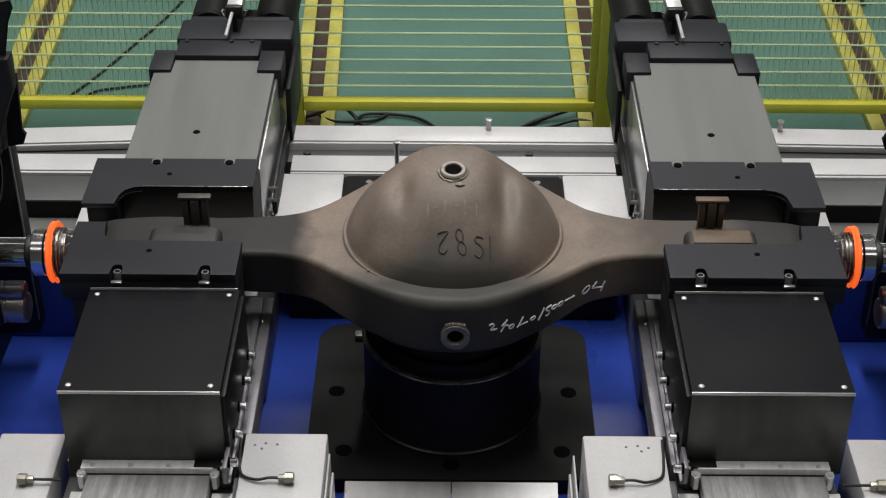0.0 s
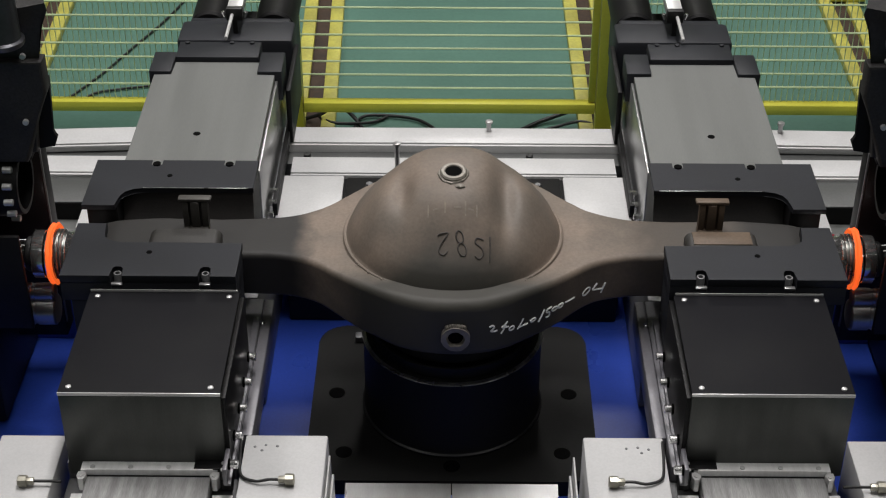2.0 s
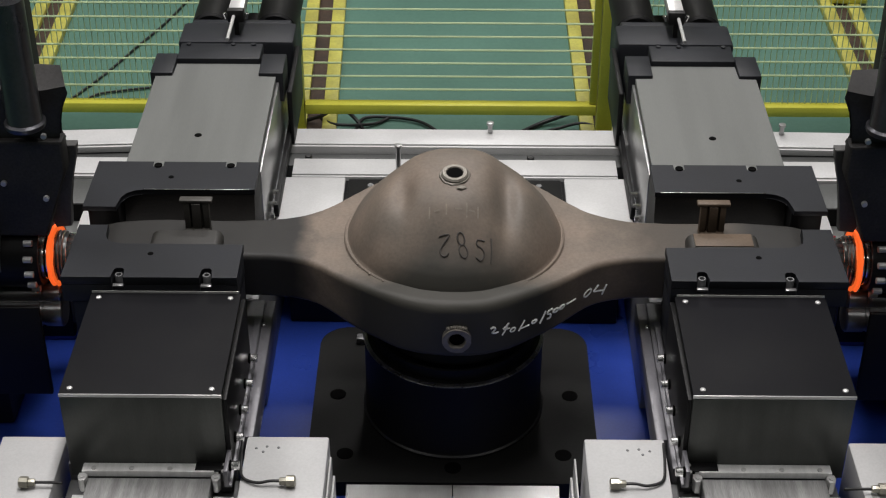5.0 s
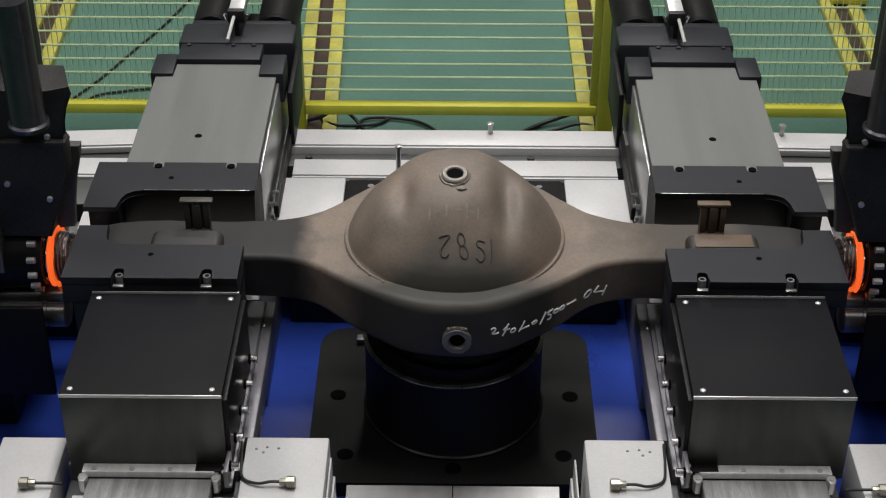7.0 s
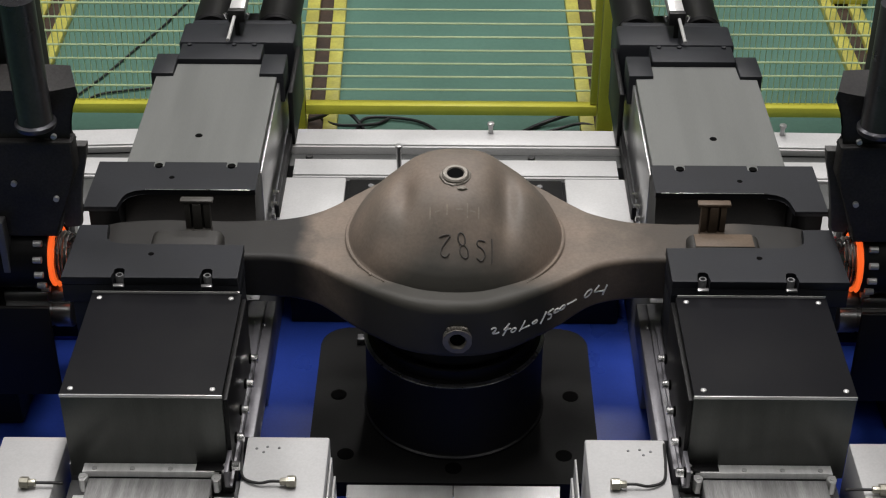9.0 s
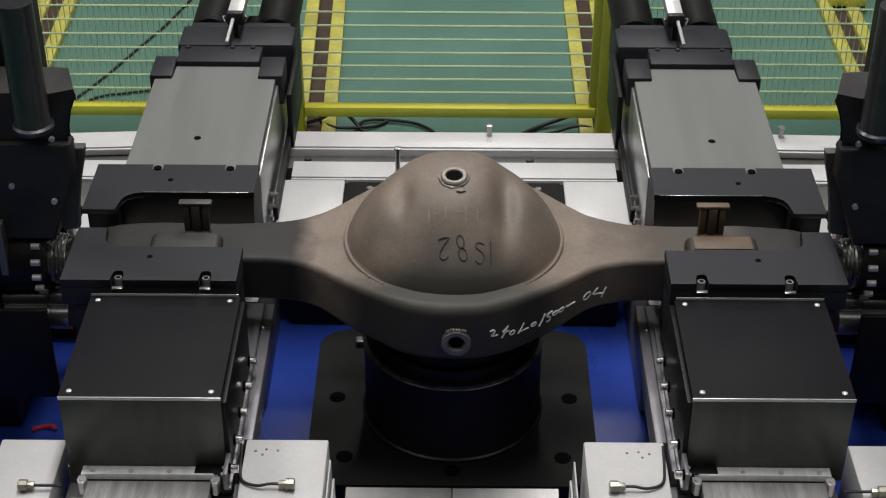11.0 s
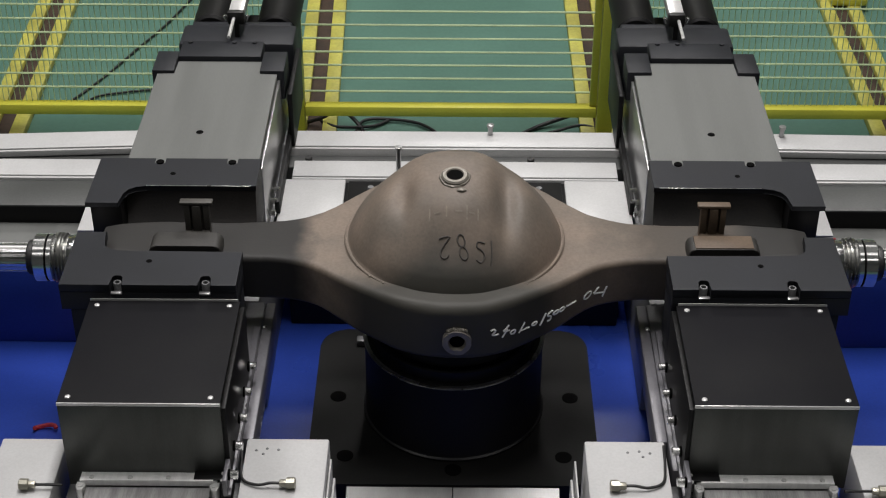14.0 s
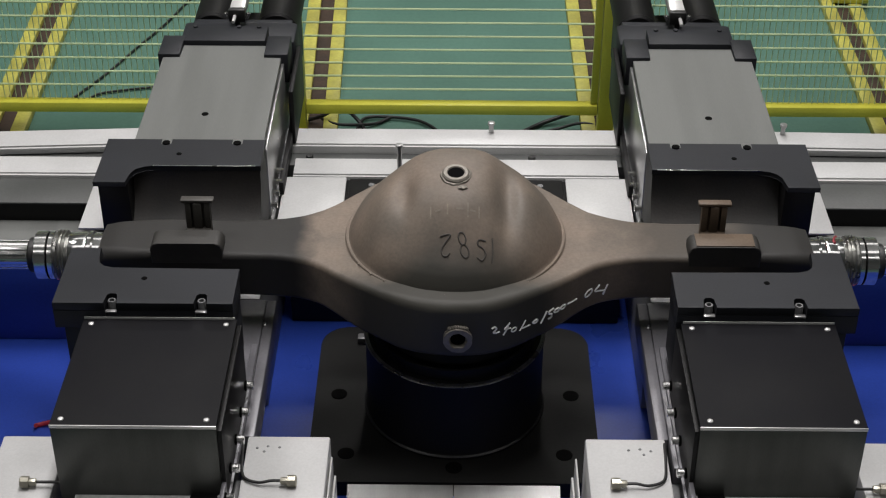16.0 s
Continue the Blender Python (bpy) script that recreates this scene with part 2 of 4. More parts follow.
# ---- hall ----
structure("ground", box(-14, 14, -10, 16, -0.2, 0, 0), TEAL, "teal coated concrete factory floor with worn patches", "floor")
structure("wall_north", box(-14, 14, 16, 16.2, 0, 7.5, 0), WALL, "pale grey painted factory hall wall", "wall")
structure("wall_south", box(-14, 14, -10.2, -10, 0, 7.5, 0), WALL, "pale grey painted factory hall wall", "wall")
structure("wall_west", box(-14.2, -14, -10, 16, 0, 7.5, 0), WALL, "pale grey painted factory hall wall", "wall")
structure("wall_east", box(14, 14.2, -10, 16, 0, 7.5, 0), WALL, "pale grey painted factory hall wall", "wall")
structure("ceiling", box(-14.2, 14.2, -10.2, 16.2, 7.5, 7.7, 0), WALL, "pale grey factory hall ceiling", "ceiling")


# ---- safety fence ----
def fence():
    f = thing("safety_fence", "yellow painted steel machine guard fence with wire mesh", "fence", 0, 2.17, 0)
    bm = box(-0.028, 0.028, -0.028, 0.028, 0, 2.0, 0.004)
    first = part("post", bm, YELLOW, f)
    first.location = (-0.558, 0, 0)
    for x in (0.525, -1.95, 1.95):
        again(first, f, x)
    foot = part("foot_plate", box(-0.06, 0.06, -0.05, 0.05, 0, 0.01, 0.002), YELLOW, f)
    foot.location = (-0.558, 0, 0)
    again(foot, f, 0.525)
    for x0, x1 in ((-1.92, -0.59), (-0.528, 0.494), (0.556, 1.92)):
        for z in (0.15, 1.95):
            part("rail", box(x0, x1, -0.02, 0.02, z - 0.022, z + 0.016, 0.003), YELLOW, f)
        line = part("wire", rod(bmesh.new(), (x0, 0, 0), (x1, 0, 0), 0.0036, 6), WIRE, f)
        low, gap = (0.2185, 0.0511) if abs(x0 + x1) < 0.1 else (0.229, 0.0525)
        line.location = (0, 0, low)
        for k in range(1, 33):
            again(line, f, 0, 0, low + gap * k)
        if abs(x0 + x1) > 0.2:
            up = part("wire", rod(bmesh.new(), (0, 0.004, 0.17), (0, 0.004, 1.93), 0.0016, 5), WIRE, f)
            up.location = (x0 + 0.01, 0, 0)
            for k in range(1, 68):
                again(up, f, x0 + 0.01 + 0.02 * k)
        else:
            part("stile", box(x1 - 0.024, x1, -0.012, 0.012, 0.172, 1.928, 0.002), YELLOW, f)
    return f


fence()


def floor_rail(x, lean):
    t = thing("floor_rail", "yellow steel floor rail pair with a rusty brown channel between", "rail", x, 2.2, 0, "floor rails behind the fence")
    for a in (-0.054, 0.054):
        part("edge_bar", box(a - 0.026, a + 0.026, -0.9, 6, 0, 0.03, 0.003), PALE, t)
    part("channel", box(-0.0275, 0.0275, -0.9, 6, 0, 0.012, 0.001), BROWN, t, "rust-brown channel")
    t.rotation_euler = (0, 0, lean)


floor_rail(-0.507, 0.027)
floor_rail(0.53, 0.0)
floor_rail(-1.628, 0.028)
floor_rail(1.578, -0.012)


# ---- machine bed ----
def bed():
    b = thing("machine_bed", "blue painted welding machine bed with white covers", "machine bed", 0, 0, 0)
    part("base", box(-1.9, 1.9, -1.3, 0.9, 0.0, 0.57, 0.01), BLUE, b, "blue painted base")
    for s in (-1, 1):
        o = 0.014 if s > 0 else 0.0
        part("slide_way", box(s * (0.4035 + o / 2), s * 0.72, -0.505, 0.02, 0.8, 0.868, 0.003), LIP, b, "grey machined slide way")
        part("way_lip", box(s * (0.382 + o / 2), s * (0.403 + o / 2), -0.422, 0.02, 0.8, 0.866, 0.002), LIP, b)
        part("lip_screw", lathe(bmesh.new(), ((0.006, 0), (0.0055, 0.005), (0.003, 0.0075), (0, 0.0078)), pose(s * (0.398 + o / 2), -0.07, 0.866), 14), CHROME, b)
        part("way_step", box(s * 0.395, s * 0.72, -1.2, -0.507, 0.571, 0.832, 0.004), GREY, b, "grey machined lower way")
        part("way_foot", box(s * 0.47, s * 0.715, -0.505, 0.02, 0.571, 0.799, 0.004), BLUE, b, "blue painted way foot")
        part("slide_way", box(s * 0.418, s * 0.72, 0.022, 0.84, 0.571, 0.868, 0.004), GREY, b, "grey machined slide way")
        part("cover_box", box(s * (0.236 + o), s * (0.393 + 0.7 * o), -1.1, -0.425, 0.571, 0.87, 0.004), WHITE, b, "white sheet metal cover box")
        part("cover_box", box(s * (0.735 + 1.2 * o), s * (0.86 + 1.2 * o), -1.1, -0.43, 0.571, 0.87, 0.004), WHITE, b, "white sheet metal cover box")
        part("rear_cover", box(s * 0.262, s * 0.412, 0.32, 0.522, 0.862, 0.87, 0.004), WHITE, b, "white sheet metal cover")
        part("shelf", box(s * 0.8, s * 1.9, 0.27, 0.399, 0.571, 0.82, 0.003), STEEL, b, "grey steel shelf")
        part("shelf_front", box(s * 0.8, s * 1.9, 0.262, 0.2695, 0.571, 0.775, 0.002), BLUE, b, "blue painted apron")
        part("wedge_cover", box(s * 0.723, s * 0.862, 0.285, 0.466, 0.8685, 0.8735, 0.001), WHITE, b, "white sheet metal cover")
        part("rear_beam", box(s * 0.735, s * 1.9, 0.4, 0.51, 0.571, 0.868, 0.004), GROOVE, b, "dark grey steel beam")
        # thin black sheet on the beam's front stands for the dark slot there
        part("beam_face", box(s * 0.735, s * 1.9, 0.3992, 0.3998, 0.571, 0.864, 0), BLACK, b)
        part("side_strip", box(s * 0.735, s * 1.9, 0.533, 0.608, 0.571, 0.87, 0.002), WHITE, b, "white cover strip")
        part("lip", box(s * 0.735, s * 1.9, 0.522, 0.5295, 0.571, 0.868, 0.001), WHITE, b)
        part("edge_fin", box(s * 0.222, s * 0.226, -1.0, -0.49, 0.571, 0.83, 0.001), BRIGHT, b)
        part("edge_fin", box(s * 0.23, s * 0.2335, -1.0, -0.46, 0.571, 0.85, 0.001), BRIGHT, b)
    # full-width black block stands in for shade below the covers behind the axle
    part("rear_shade_block", box(-0.393, 0.393, 0.34, 0.525, 0.571, 0.86, 0.004), BLACK, b, "black block standing for the shade under the rear covers")
    part("rear_plate", box(-0.255, 0.255, 0.33, 0.52, 0.861, 0.866, 0.002), BLACK, b, "black plate")
    for x, y in ((-0.2, 0.475), (0.2, 0.475)):
        part("cap_screw", rod(bmesh.new(), (x, y, 0.866), (x, y, 0.878), 0.008, 14), GREY, b)
    for x, y, z0, z1 in ((-0.136, 0.55, 0.87, 0.945), (0.088, 0.74, 0.84, 0.9), (0.82, 0.74, 0.84, 0.9)):
        part("stud", lathe(bmesh.new(), ((0, z0), (0.006, z0), (0.006, z1 - 0.008), (0.009, z1 - 0.007), (0.009, z1 - 0.001), (0, z1)), pose(x, y, 0), 14), POLISHED, b, "bare steel threaded stud")
    for x in (-0.362, 0.187):
        part("cap_screw", rod(bmesh.new(), (x, 0.64, 0.85), (x, 0.64, 0.86), 0.009, 14), RUBBER, b)
    for s in (-1, 1):
        for x, y in ((0.372, -0.46), (0.352, -0.455), (0.358, -0.47), (0.33, -0.458)):
            part("rivet", lathe(bmesh.new(), ((0.003, 0), (0.0024, 0.0012), (0, 0.0016)), pose(s * x, y, 0.87), 10), GREY, b)
    part("rear_strip", box(-0.393, 0.393, 0.536, 0.608, 0.571, 0.87, 0.002), WHITE, b, "white cover strip")
    part("lip", box(-0.393, 0.393, 0.526, 0.5325, 0.571, 0.868, 0.001), WHITE, b)
    part("rail_groove", box(-1.9, 1.9, 0.61, 0.668, 0.571, 0.849, 0.002), GROOVE, b)
    part("lip", box(-0.72, 0.72, 0.669, 0.676, 0.571, 0.868, 0.001), WHITE, b)
    part("rear_ledge", box(-0.72, 0.72, 0.68, 0.755, 0.571, 0.87, 0.002), WHITE, b, "white cover strip")
    for s, lean in ((-1, 3.6), (1, -1.2)):
        for name, y0, y1, top in (("lip", 0.669, 0.676, 0.868), ("side_ledge", 0.68, 0.755, 0.87)):
            bm = box(s * 0.723, s * 1.35, y0, y1, 0.852, top, 0.001)
            bmesh.ops.rotate(bm, verts=bm.verts, cent=(s * 0.723, 0.67, 0), matrix=Matrix.Rotation(radians(lean), 3, "Z"))
            part(name, bm, WHITE, b, "white cover strip")
        part("ledge_body", box(s * 0.723, s * 1.9, 0.67, 0.72, 0.571, 0.8505, 0.002), GROOVE, b)
    for s in (-1, 1):
        part("apron", prism(bmesh.new(), [(-0.271, 0.5715), (-0.271, 0.606), (-0.372, 0.5725), (-0.372, 0.5715)], s * 0.001, s * 0.2215, "x"), APRON, b, "brushed steel apron sheet")
    return b


bed()


# ---- pedestal ----
def pedestal():
    p = thing("support_pedestal", "black painted round support pedestal bolted on a square plate", "pedestal", 0, 0, 0.571)
    bm = bmesh.new()
    pts = []
    for cx, cy, a0 in ((0.25, 0.205, 0), (-0.25, 0.205, 90), (-0.25, -0.205, 180), (0.25, -0.205, 270)):
        for k in range(9):
            a = radians(a0 + 11.25 * k)
            pts.append((cx + 0.06 * math.cos(a), cy + 0.063 * math.sin(a)))
    prism(bm, pts, 0.0, 0.039, "z", 0.003)
    part("base_plate", bm, PLATE, p)
    part("column", lathe(bmesh.new(), ((0, 0.04), (0.198, 0.04), (0.198, 0.044), (0.194, 0.047), (0.192, 0.05), (0.192, 0.228), (0, 0.228)), None, 72), BLACK, p)
    part("edge_ring", lathe(bmesh.new(), ((0.15, 0.2285), (0.192, 0.2285), (0.1935, 0.23), (0.1935, 0.234), (0.192, 0.2355), (0.15, 0.236)), None, 72), RIM, p, "glossy black edge ring")
    # thin lips added on both rims, sloped to throw a highlight along the edge
    part("worn_glint_edge", lathe(bmesh.new(), ((0.1865, 0.2368), (0.189, 0.2364), (0.192, 0.2354), (0.1945, 0.234), (0.1952, 0.2325), (0.194, 0.232)), None, 72), WORN, p, "thin edge lip added for its highlight")
    part("worn_glint_edge", lathe(bmesh.new(), ((0.1945, 0.0476), (0.1982, 0.0452), (0.1986, 0.0442), (0.1984, 0.0436)), None, 72), RIM, p, "thin edge lip added for its highlight")
    part("collar", lathe(bmesh.new(), ((0, 0.237), (0.176, 0.237), (0.176, 0.262), (0.173, 0.265), (0.16, 0.266), (0.158, 0.285), (0.14, 0.31), (0.13, 0.362), (0, 0.362)), None, 64), BLACK, p)
    # flat near-black discs stand for the plate's holes and the front bolt
    hole = [(0.018, 0.0), (0.018, 0.0015), (0, 0.0015)]
    for x, y in ((-0.257, 0.018), (0.26, 0.018), (-0.23, -0.18), (0.235, -0.18), (0, -0.222)):
        part("bolt", lathe(bmesh.new(), hole, pose(x, y, 0.0385), 20), HOLE, p)
    part("lug", box(-0.226, -0.204, 0.2, 0.222, 0.0392, 0.056, 0.003), GREY, p, "small grey steel lug")
    return p


pedestal()

# ---- axle housing ----
FRONT_W = ((0, 0.269), (0.055, 0.265), (0.11, 0.245), (0.166, 0.206), (0.207, 0.176), (0.231, 0.152), (0.255, 0.128), (0.285, 0.105), (0.327, 0.089), (0.36, 0.083), (0.45, 0.08), (0.7, 0.078), (0.735, 0.072))
BACK_W = ((0, 0.262), (0.06, 0.255), (0.11, 0.237), (0.156, 0.208), (0.19, 0.18), (0.22, 0.152), (0.255, 0.118), (0.297, 0.087), (0.335, 0.07), (0.375, 0.061), (0.48, 0.056), (0.7, 0.052), (0.735, 0.047))


def half_width(x, table):
    def at(q):
        q = min(abs(q), 0.735)
        for (a, u), (b, v) in zip(table, table[1:]):
            if q <= b:
                return u + (v - u) * (q - a) / (b - a)
        return table[-1][1]
    return sum(at(x + d) for d in (-0.02, -0.01, 0, 0.01, 0.02)) / 5


def half_height(x):
    return 0.052 + 0.014 * math.exp(-(x / 0.2) ** 4) + 0.004 * min(1, max(0, (abs(x) - 0.5) / 0.1)) - 0.006 * max(0, (abs(x) - 0.7) / 0.03)


def corner(x):
    """Edge radius: soft on the ring, tighter along the arms, soft again at the ends."""
    return 0.013 + 0.009 * math.exp(-(x / 0.16) ** 4) + 0.012 * min(1, max(0, (abs(x) - 0.6) / 0.1))


def front_face(x, z):
    """The y of the housing's front at x and height z over its axis."""
    h, w, r = half_height(x), half_width(x, FRONT_W), corner(x)
    over = abs(z) - (h - r)
    if over <= 0:
        return -w
    return -(w - r + math.sqrt(max(0.0, r * r - min(over, r) ** 2)))


def section(front, back, h, r):
    """Rounded box outline of the housing, 14 points a corner."""
    out = []
    for cy, cz, a0 in ((back - r, h - r, 0), (r - front, h - r, 90), (r - front, r - h, 180), (back - r, r - h, 270)):
        for k in range(14):
            a = radians(a0 + 90 * k / 13)
            out.append((cy + r * math.cos(a), cz + r * math.sin(a)))
    return out


rng = random.Random(7)


def axle():
    a = thing("axle_housing", "brown forged steel truck axle housing with domed centre", "axle housing", 0, 0, 1.0)
    bm = bmesh.new()
    xs = [-0.728 + 1.456 * k / 130 for k in range(131)]
    xs = sorted(set([-0.734, -0.7315] + xs + [0.7315, 0.734]))
    rings = []
    for x in xs:
        inset = max(0.0, (abs(x) - 0.728) * 1.6)
        ring = [bm.verts.new((x, u, v)) for u, v in section(half_width(x, FRONT_W) - inset, half_width(x, BACK_W) - inset, half_height(x) - inset, corner(x))]
        rings.append(ring)
    for p, q in zip(rings, rings[1:]):
        for k in range(56):
            bm.faces.new((p[k], p[(k + 1) % 56], q[(k + 1) % 56], q[k]))
    bm.faces.new(rings[0])
    bm.faces.new(rings[-1][::-1])
    for v in bm.verts:
        v.co += 0.0014 * noise.noise_vector(v.co * 16) + 0.0005 * noise.noise_vector(v.co * 60)
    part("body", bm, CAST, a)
    # domed cover, pressed in soft lobes
    prof = ((0.2275, 0.062), (0.2225, 0.0655), (0.2185, 0.07), (0.2155, 0.078), (0.2105, 0.089), (0.204, 0.102), (0.193, 0.118), (0.177, 0.137), (0.156, 0.159), (0.133, 0.181), (0.112, 0.1995), (0.093, 0.2125), (0.068, 0.2245), (0.038, 0.231), (0, 0.233))
    fine = []
    for (r0, h0), (r1, h1) in zip(prof, prof[1:]):
        fine += [(r0 + (r1 - r0) * k / 3, h0 + (h1 - h0) * k / 3) for k in range(3)]
    bm = lathe(bmesh.new(), fine + [prof[-1]], pose(0, -0.005, -0.006), 120)
    lobes = ((-0.1, -0.06, 0.017, 0.04, -0.019), (-0.15, -0.06, 0.035, 0.075, 0.016), (0.1, -0.06, 0.023, 0.085, -0.026), (0.155, -0.05, 0.035, 0.08, 0.014), (-0.06, 0.05, 0.05, 0.05, 0.006), (0.06, 0.05, 0.05, 0.05, 0.006), (0, -0.12, 0.06, 0.04, 0.005), (-0.02, -0.175, 0.11, 0.03, -0.005))

    def pressed(x, y):
        return sum(depth * math.exp(-((x - cx) / sx) ** 2 - ((y - cy) / sy) ** 2) for cx, cy, sx, sy, depth in lobes)
    for v in bm.verts:
        v.co.z += pressed(v.co.x, v.co.y) + 0.0016 * noise.noise(v.co * 14) * min(1, (0.235 - min(0.235, math.hypot(v.co.x, v.co.y))) * 20)
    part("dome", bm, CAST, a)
    part("weld_bead", lathe(bmesh.new(), [(0.2225 + 0.004 * math.cos(t * 0.785), 0.0645 + 0.003 * math.sin(t * 0.785)) for t in range(9)], pose(0, -0.005, -0.004), 72), CAST, a)
    part("filler_boss", lathe(bmesh.new(), ((0.027, -0.008), (0.027, 0.006), (0.024, 0.009), (0.018, 0.009), (0.0165, 0.007), (0.0165, -0.012), (0, -0.012)), pose(0.0, -0.045, 0.2235, 8), 32), BOSS, a, "bare metal filler boss")
    part("bore", lathe(bmesh.new(), ((0, 0.0065), (0.0166, 0.0065)), pose(0.0, -0.045, 0.2235, 8), 24), HOLE, a)
    part("bore", lathe(bmesh.new(), ((0, 0.008), (0.0148, 0.008)), pose(0.006, -0.262, -0.012, 90), 24), HOLE, a)
    boss = lathe(bmesh.new(), ((0.029, -0.02), (0.029, 0.002), (0.0265, 0.0035), (0.0265, 0.005), (0.029, 0.0065), (0.029, 0.009), (0.0265, 0.0105), (0.0265, 0.012), (0.0285, 0.0135), (0.028, 0.016), (0.018, 0.016), (0.015, 0.012), (0.015, -0.014), (0, -0.014)), pose(0.006, -0.262, -0.012, 90), 32)
    for k in range(7):
        bmesh.ops.create_icosphere(boss, subdivisions=2, radius=0.0045 + 0.0015 * rng.random(), matrix=pose(-0.01 + 0.0055 * k, -0.27, 0.0125 + 0.003 * math.sin(0.52 * k)))
    for v in boss.verts:
        v.co += 0.0016 * noise.noise_vector(v.co * 110)
    part("drain_boss", boss, BOSS, a, "rough threaded drain boss with weld on top")
    def on_front(u, v):
        """A point of the ring's front, u and v in millimetres from the writing's start."""
        x = 0.072 + u * 0.00105
        z = -0.004 - 0.1 * (x - 0.072) + v * 0.001
        return Vector((x, front_face(x, z) - 0.0006, z))

    def on_dome(u, v):
        x, y = 0.022 + u * 0.001, -0.17 + v * 0.00085
        r = math.hypot(x, y + 0.005)
        for (r1, z1), (r0, z0) in zip(prof, prof[1:]):
            if r0 <= r <= r1:
                return Vector((x, y, z0 + (z1 - z0) * (r - r0) / (r1 - r0) - 0.0046 + pressed(x, y)))
        return Vector((x, y, 0.1))

    def loop(u, v, ru, rv, lean=0.0):
        return [(u + ru * math.cos(0.7 * k) + lean * rv * math.sin(0.7 * k), v + rv * math.sin(0.7 * k)) for k in range(10)]

    def stroke(name, place, points, r, material, label):
        way = [p.to_2d() for p in curve_points([(u, v, 0) for u, v in points], 5)]
        part(name, tube(bmesh.new(), [place(u, v) for u, v in way], r, 6), material, a, label)

    def chalk(*points):
        stroke("chalk_stroke", on_front, points, 0.0019, CHALK, "white handwritten stroke of the number 2401-01500-04")

    def ink(*points):
        stroke("ink_stroke", on_dome, points, 0.0016, INK, "dark handwritten stroke of the number 1582")
    # 2401-01500-04, slanting up
    chalk((0, 9), (5, 12), (9, 9), (6, 3), (3, -1), (9, -2), (15, 0))
    chalk((34, 17), (29, 10), (24, 4), (36, 4))
    chalk((31, 9), (27, 0), (22, -10))
    chalk(*loop(42, -2, 4.5, 4.5, 0.3))
    chalk((64, 13), (59, 2), (53, -9))
    chalk((56, -5), (64, -4), (73, -3))
    chalk(*loop(83, 1, 4.5, 3.5, 0.4))
    chalk((105, 17), (100, 4), (94, -9))
    chalk((119, 17), (111, 14), (109, 8), (115, 5), (114, -3), (108, -4))
    chalk(*loop(125, 9, 5, 4, 0.4))
    chalk(*loop(137, 10, 5, 4, 0.4))
    chalk((146, 12), (155, 12), (165, 13))
    chalk(*loop(189, 15, 6, 8, 0.5))
    chalk((211, 28), (205, 20), (202, 14), (210, 13), (221, 12))
    chalk((227, 26), (223, 14), (219, 2))
    # 1582, written from the far side
    ink((50, 22), (51, 2), (50, -18))
    ink((37, 13), (24, 12), (22, 4), (32, 0), (37, -8), (30, -19), (21, -16))
    ink(*loop(-9, 10, 7, 9, -0.2))
    ink(*loop(-4, -9, 8, 10, -0.2))
    ink((-52, 14), (-43, 16), (-32, 15), (-42, 4), (-49, -6), (-47, -14), (-39, -17), (-33, -12))
    for u, w, h in ((-0.05, 0.003, 0.02), (-0.038, 0.012, 0.003), (-0.028, 0.0025, 0.024), (-0.012, 0.014, 0.003), (0.012, 0.003, 0.018), (0.03, 0.012, 0.003), (0.045, 0.003, 0.02)):
        b = bmesh.new()
        bmesh.ops.create_grid(b, x_segments=3, y_segments=4, size=0.5)
        for v in b.verts:
            v.co = on_dome(-1000 * (u + v.co.x * w) - 26, 56 - 1100 * v.co.y * h) + Vector((0, 0, 0.0008))
        part("faded_mark", b, FADED, a, "faded illegible chalk mark")
    bead = lathe(bmesh.new(), [(0.0275 + 0.0035 * math.cos(0.785 * k), 0.001 + 0.0035 * math.sin(0.785 * k)) for k in range(9)], pose(0.0, -0.045, 0.2225, 8), 40)
    bmesh.ops.create_icosphere(bead, subdivisions=2, radius=0.009, matrix=pose(0.012, -0.079, 0.216) @ Matrix.Diagonal((1.3, 0.8, 0.45, 1)))
    for v in bead.verts:
        v.co += 0.0028 * noise.noise_vector(v.co * 90)
    part("weld_spatter", bead, BOSS, a, "ragged bright weld bead")
    drops = bmesh.new()
    for k in range(16):
        x = -0.22 + 0.44 * rng.random()
        y = -math.sqrt(0.229 ** 2 - x * x) - 0.005 + 0.006 * rng.random()
        bmesh.ops.create_icosphere(drops, subdivisions=1, radius=0.0012 + 0.0022 * rng.random() ** 2, matrix=pose(x, y, 0.064))
    part("weld_spatter", drops, FADED, a, "small pale weld spatter")

    def pad_block(s):
        """Oblong block with rounded upper corners, flush with the arm's front."""
        c = [(s * 0.472, 0.03), (s * 0.472, 0.064)]
        c += [(s * (0.487 - 0.015 * math.cos(radians(15 * k))), 0.064 + 0.015 * math.sin(radians(15 * k))) for k in range(1, 7)]
        c += [(s * (0.603 + 0.015 * math.sin(radians(15 * k))), 0.064 + 0.015 * math.cos(radians(15 * k))) for k in range(7)]
        return prism(bmesh.new(), c + [(s * 0.618, 0.03)], -0.0805, -0.03, "y", 0.003)
    for s in (-1, 1):
        skin_of = RUSTY if s > 0 else DULL
        c = s * 0.53
        web = [(-0.0255, 0.0195), (-0.0255, 0.003), (-0.014, 0.003), (-0.0125, 0.011), (-0.009, 0.011), (-0.0085, 0.001), (0.0085, 0.001), (0.009, 0.011), (0.0125, 0.011), (0.014, 0.003), (0.0255, 0.003), (0.0255, 0.0195)]
        part("bracket_web", prism(bmesh.new(), [(c + u, v) for u, v in web], 0.0625, 0.1215, "z", 0.001), skin_of, a, "ribbed bracket web")
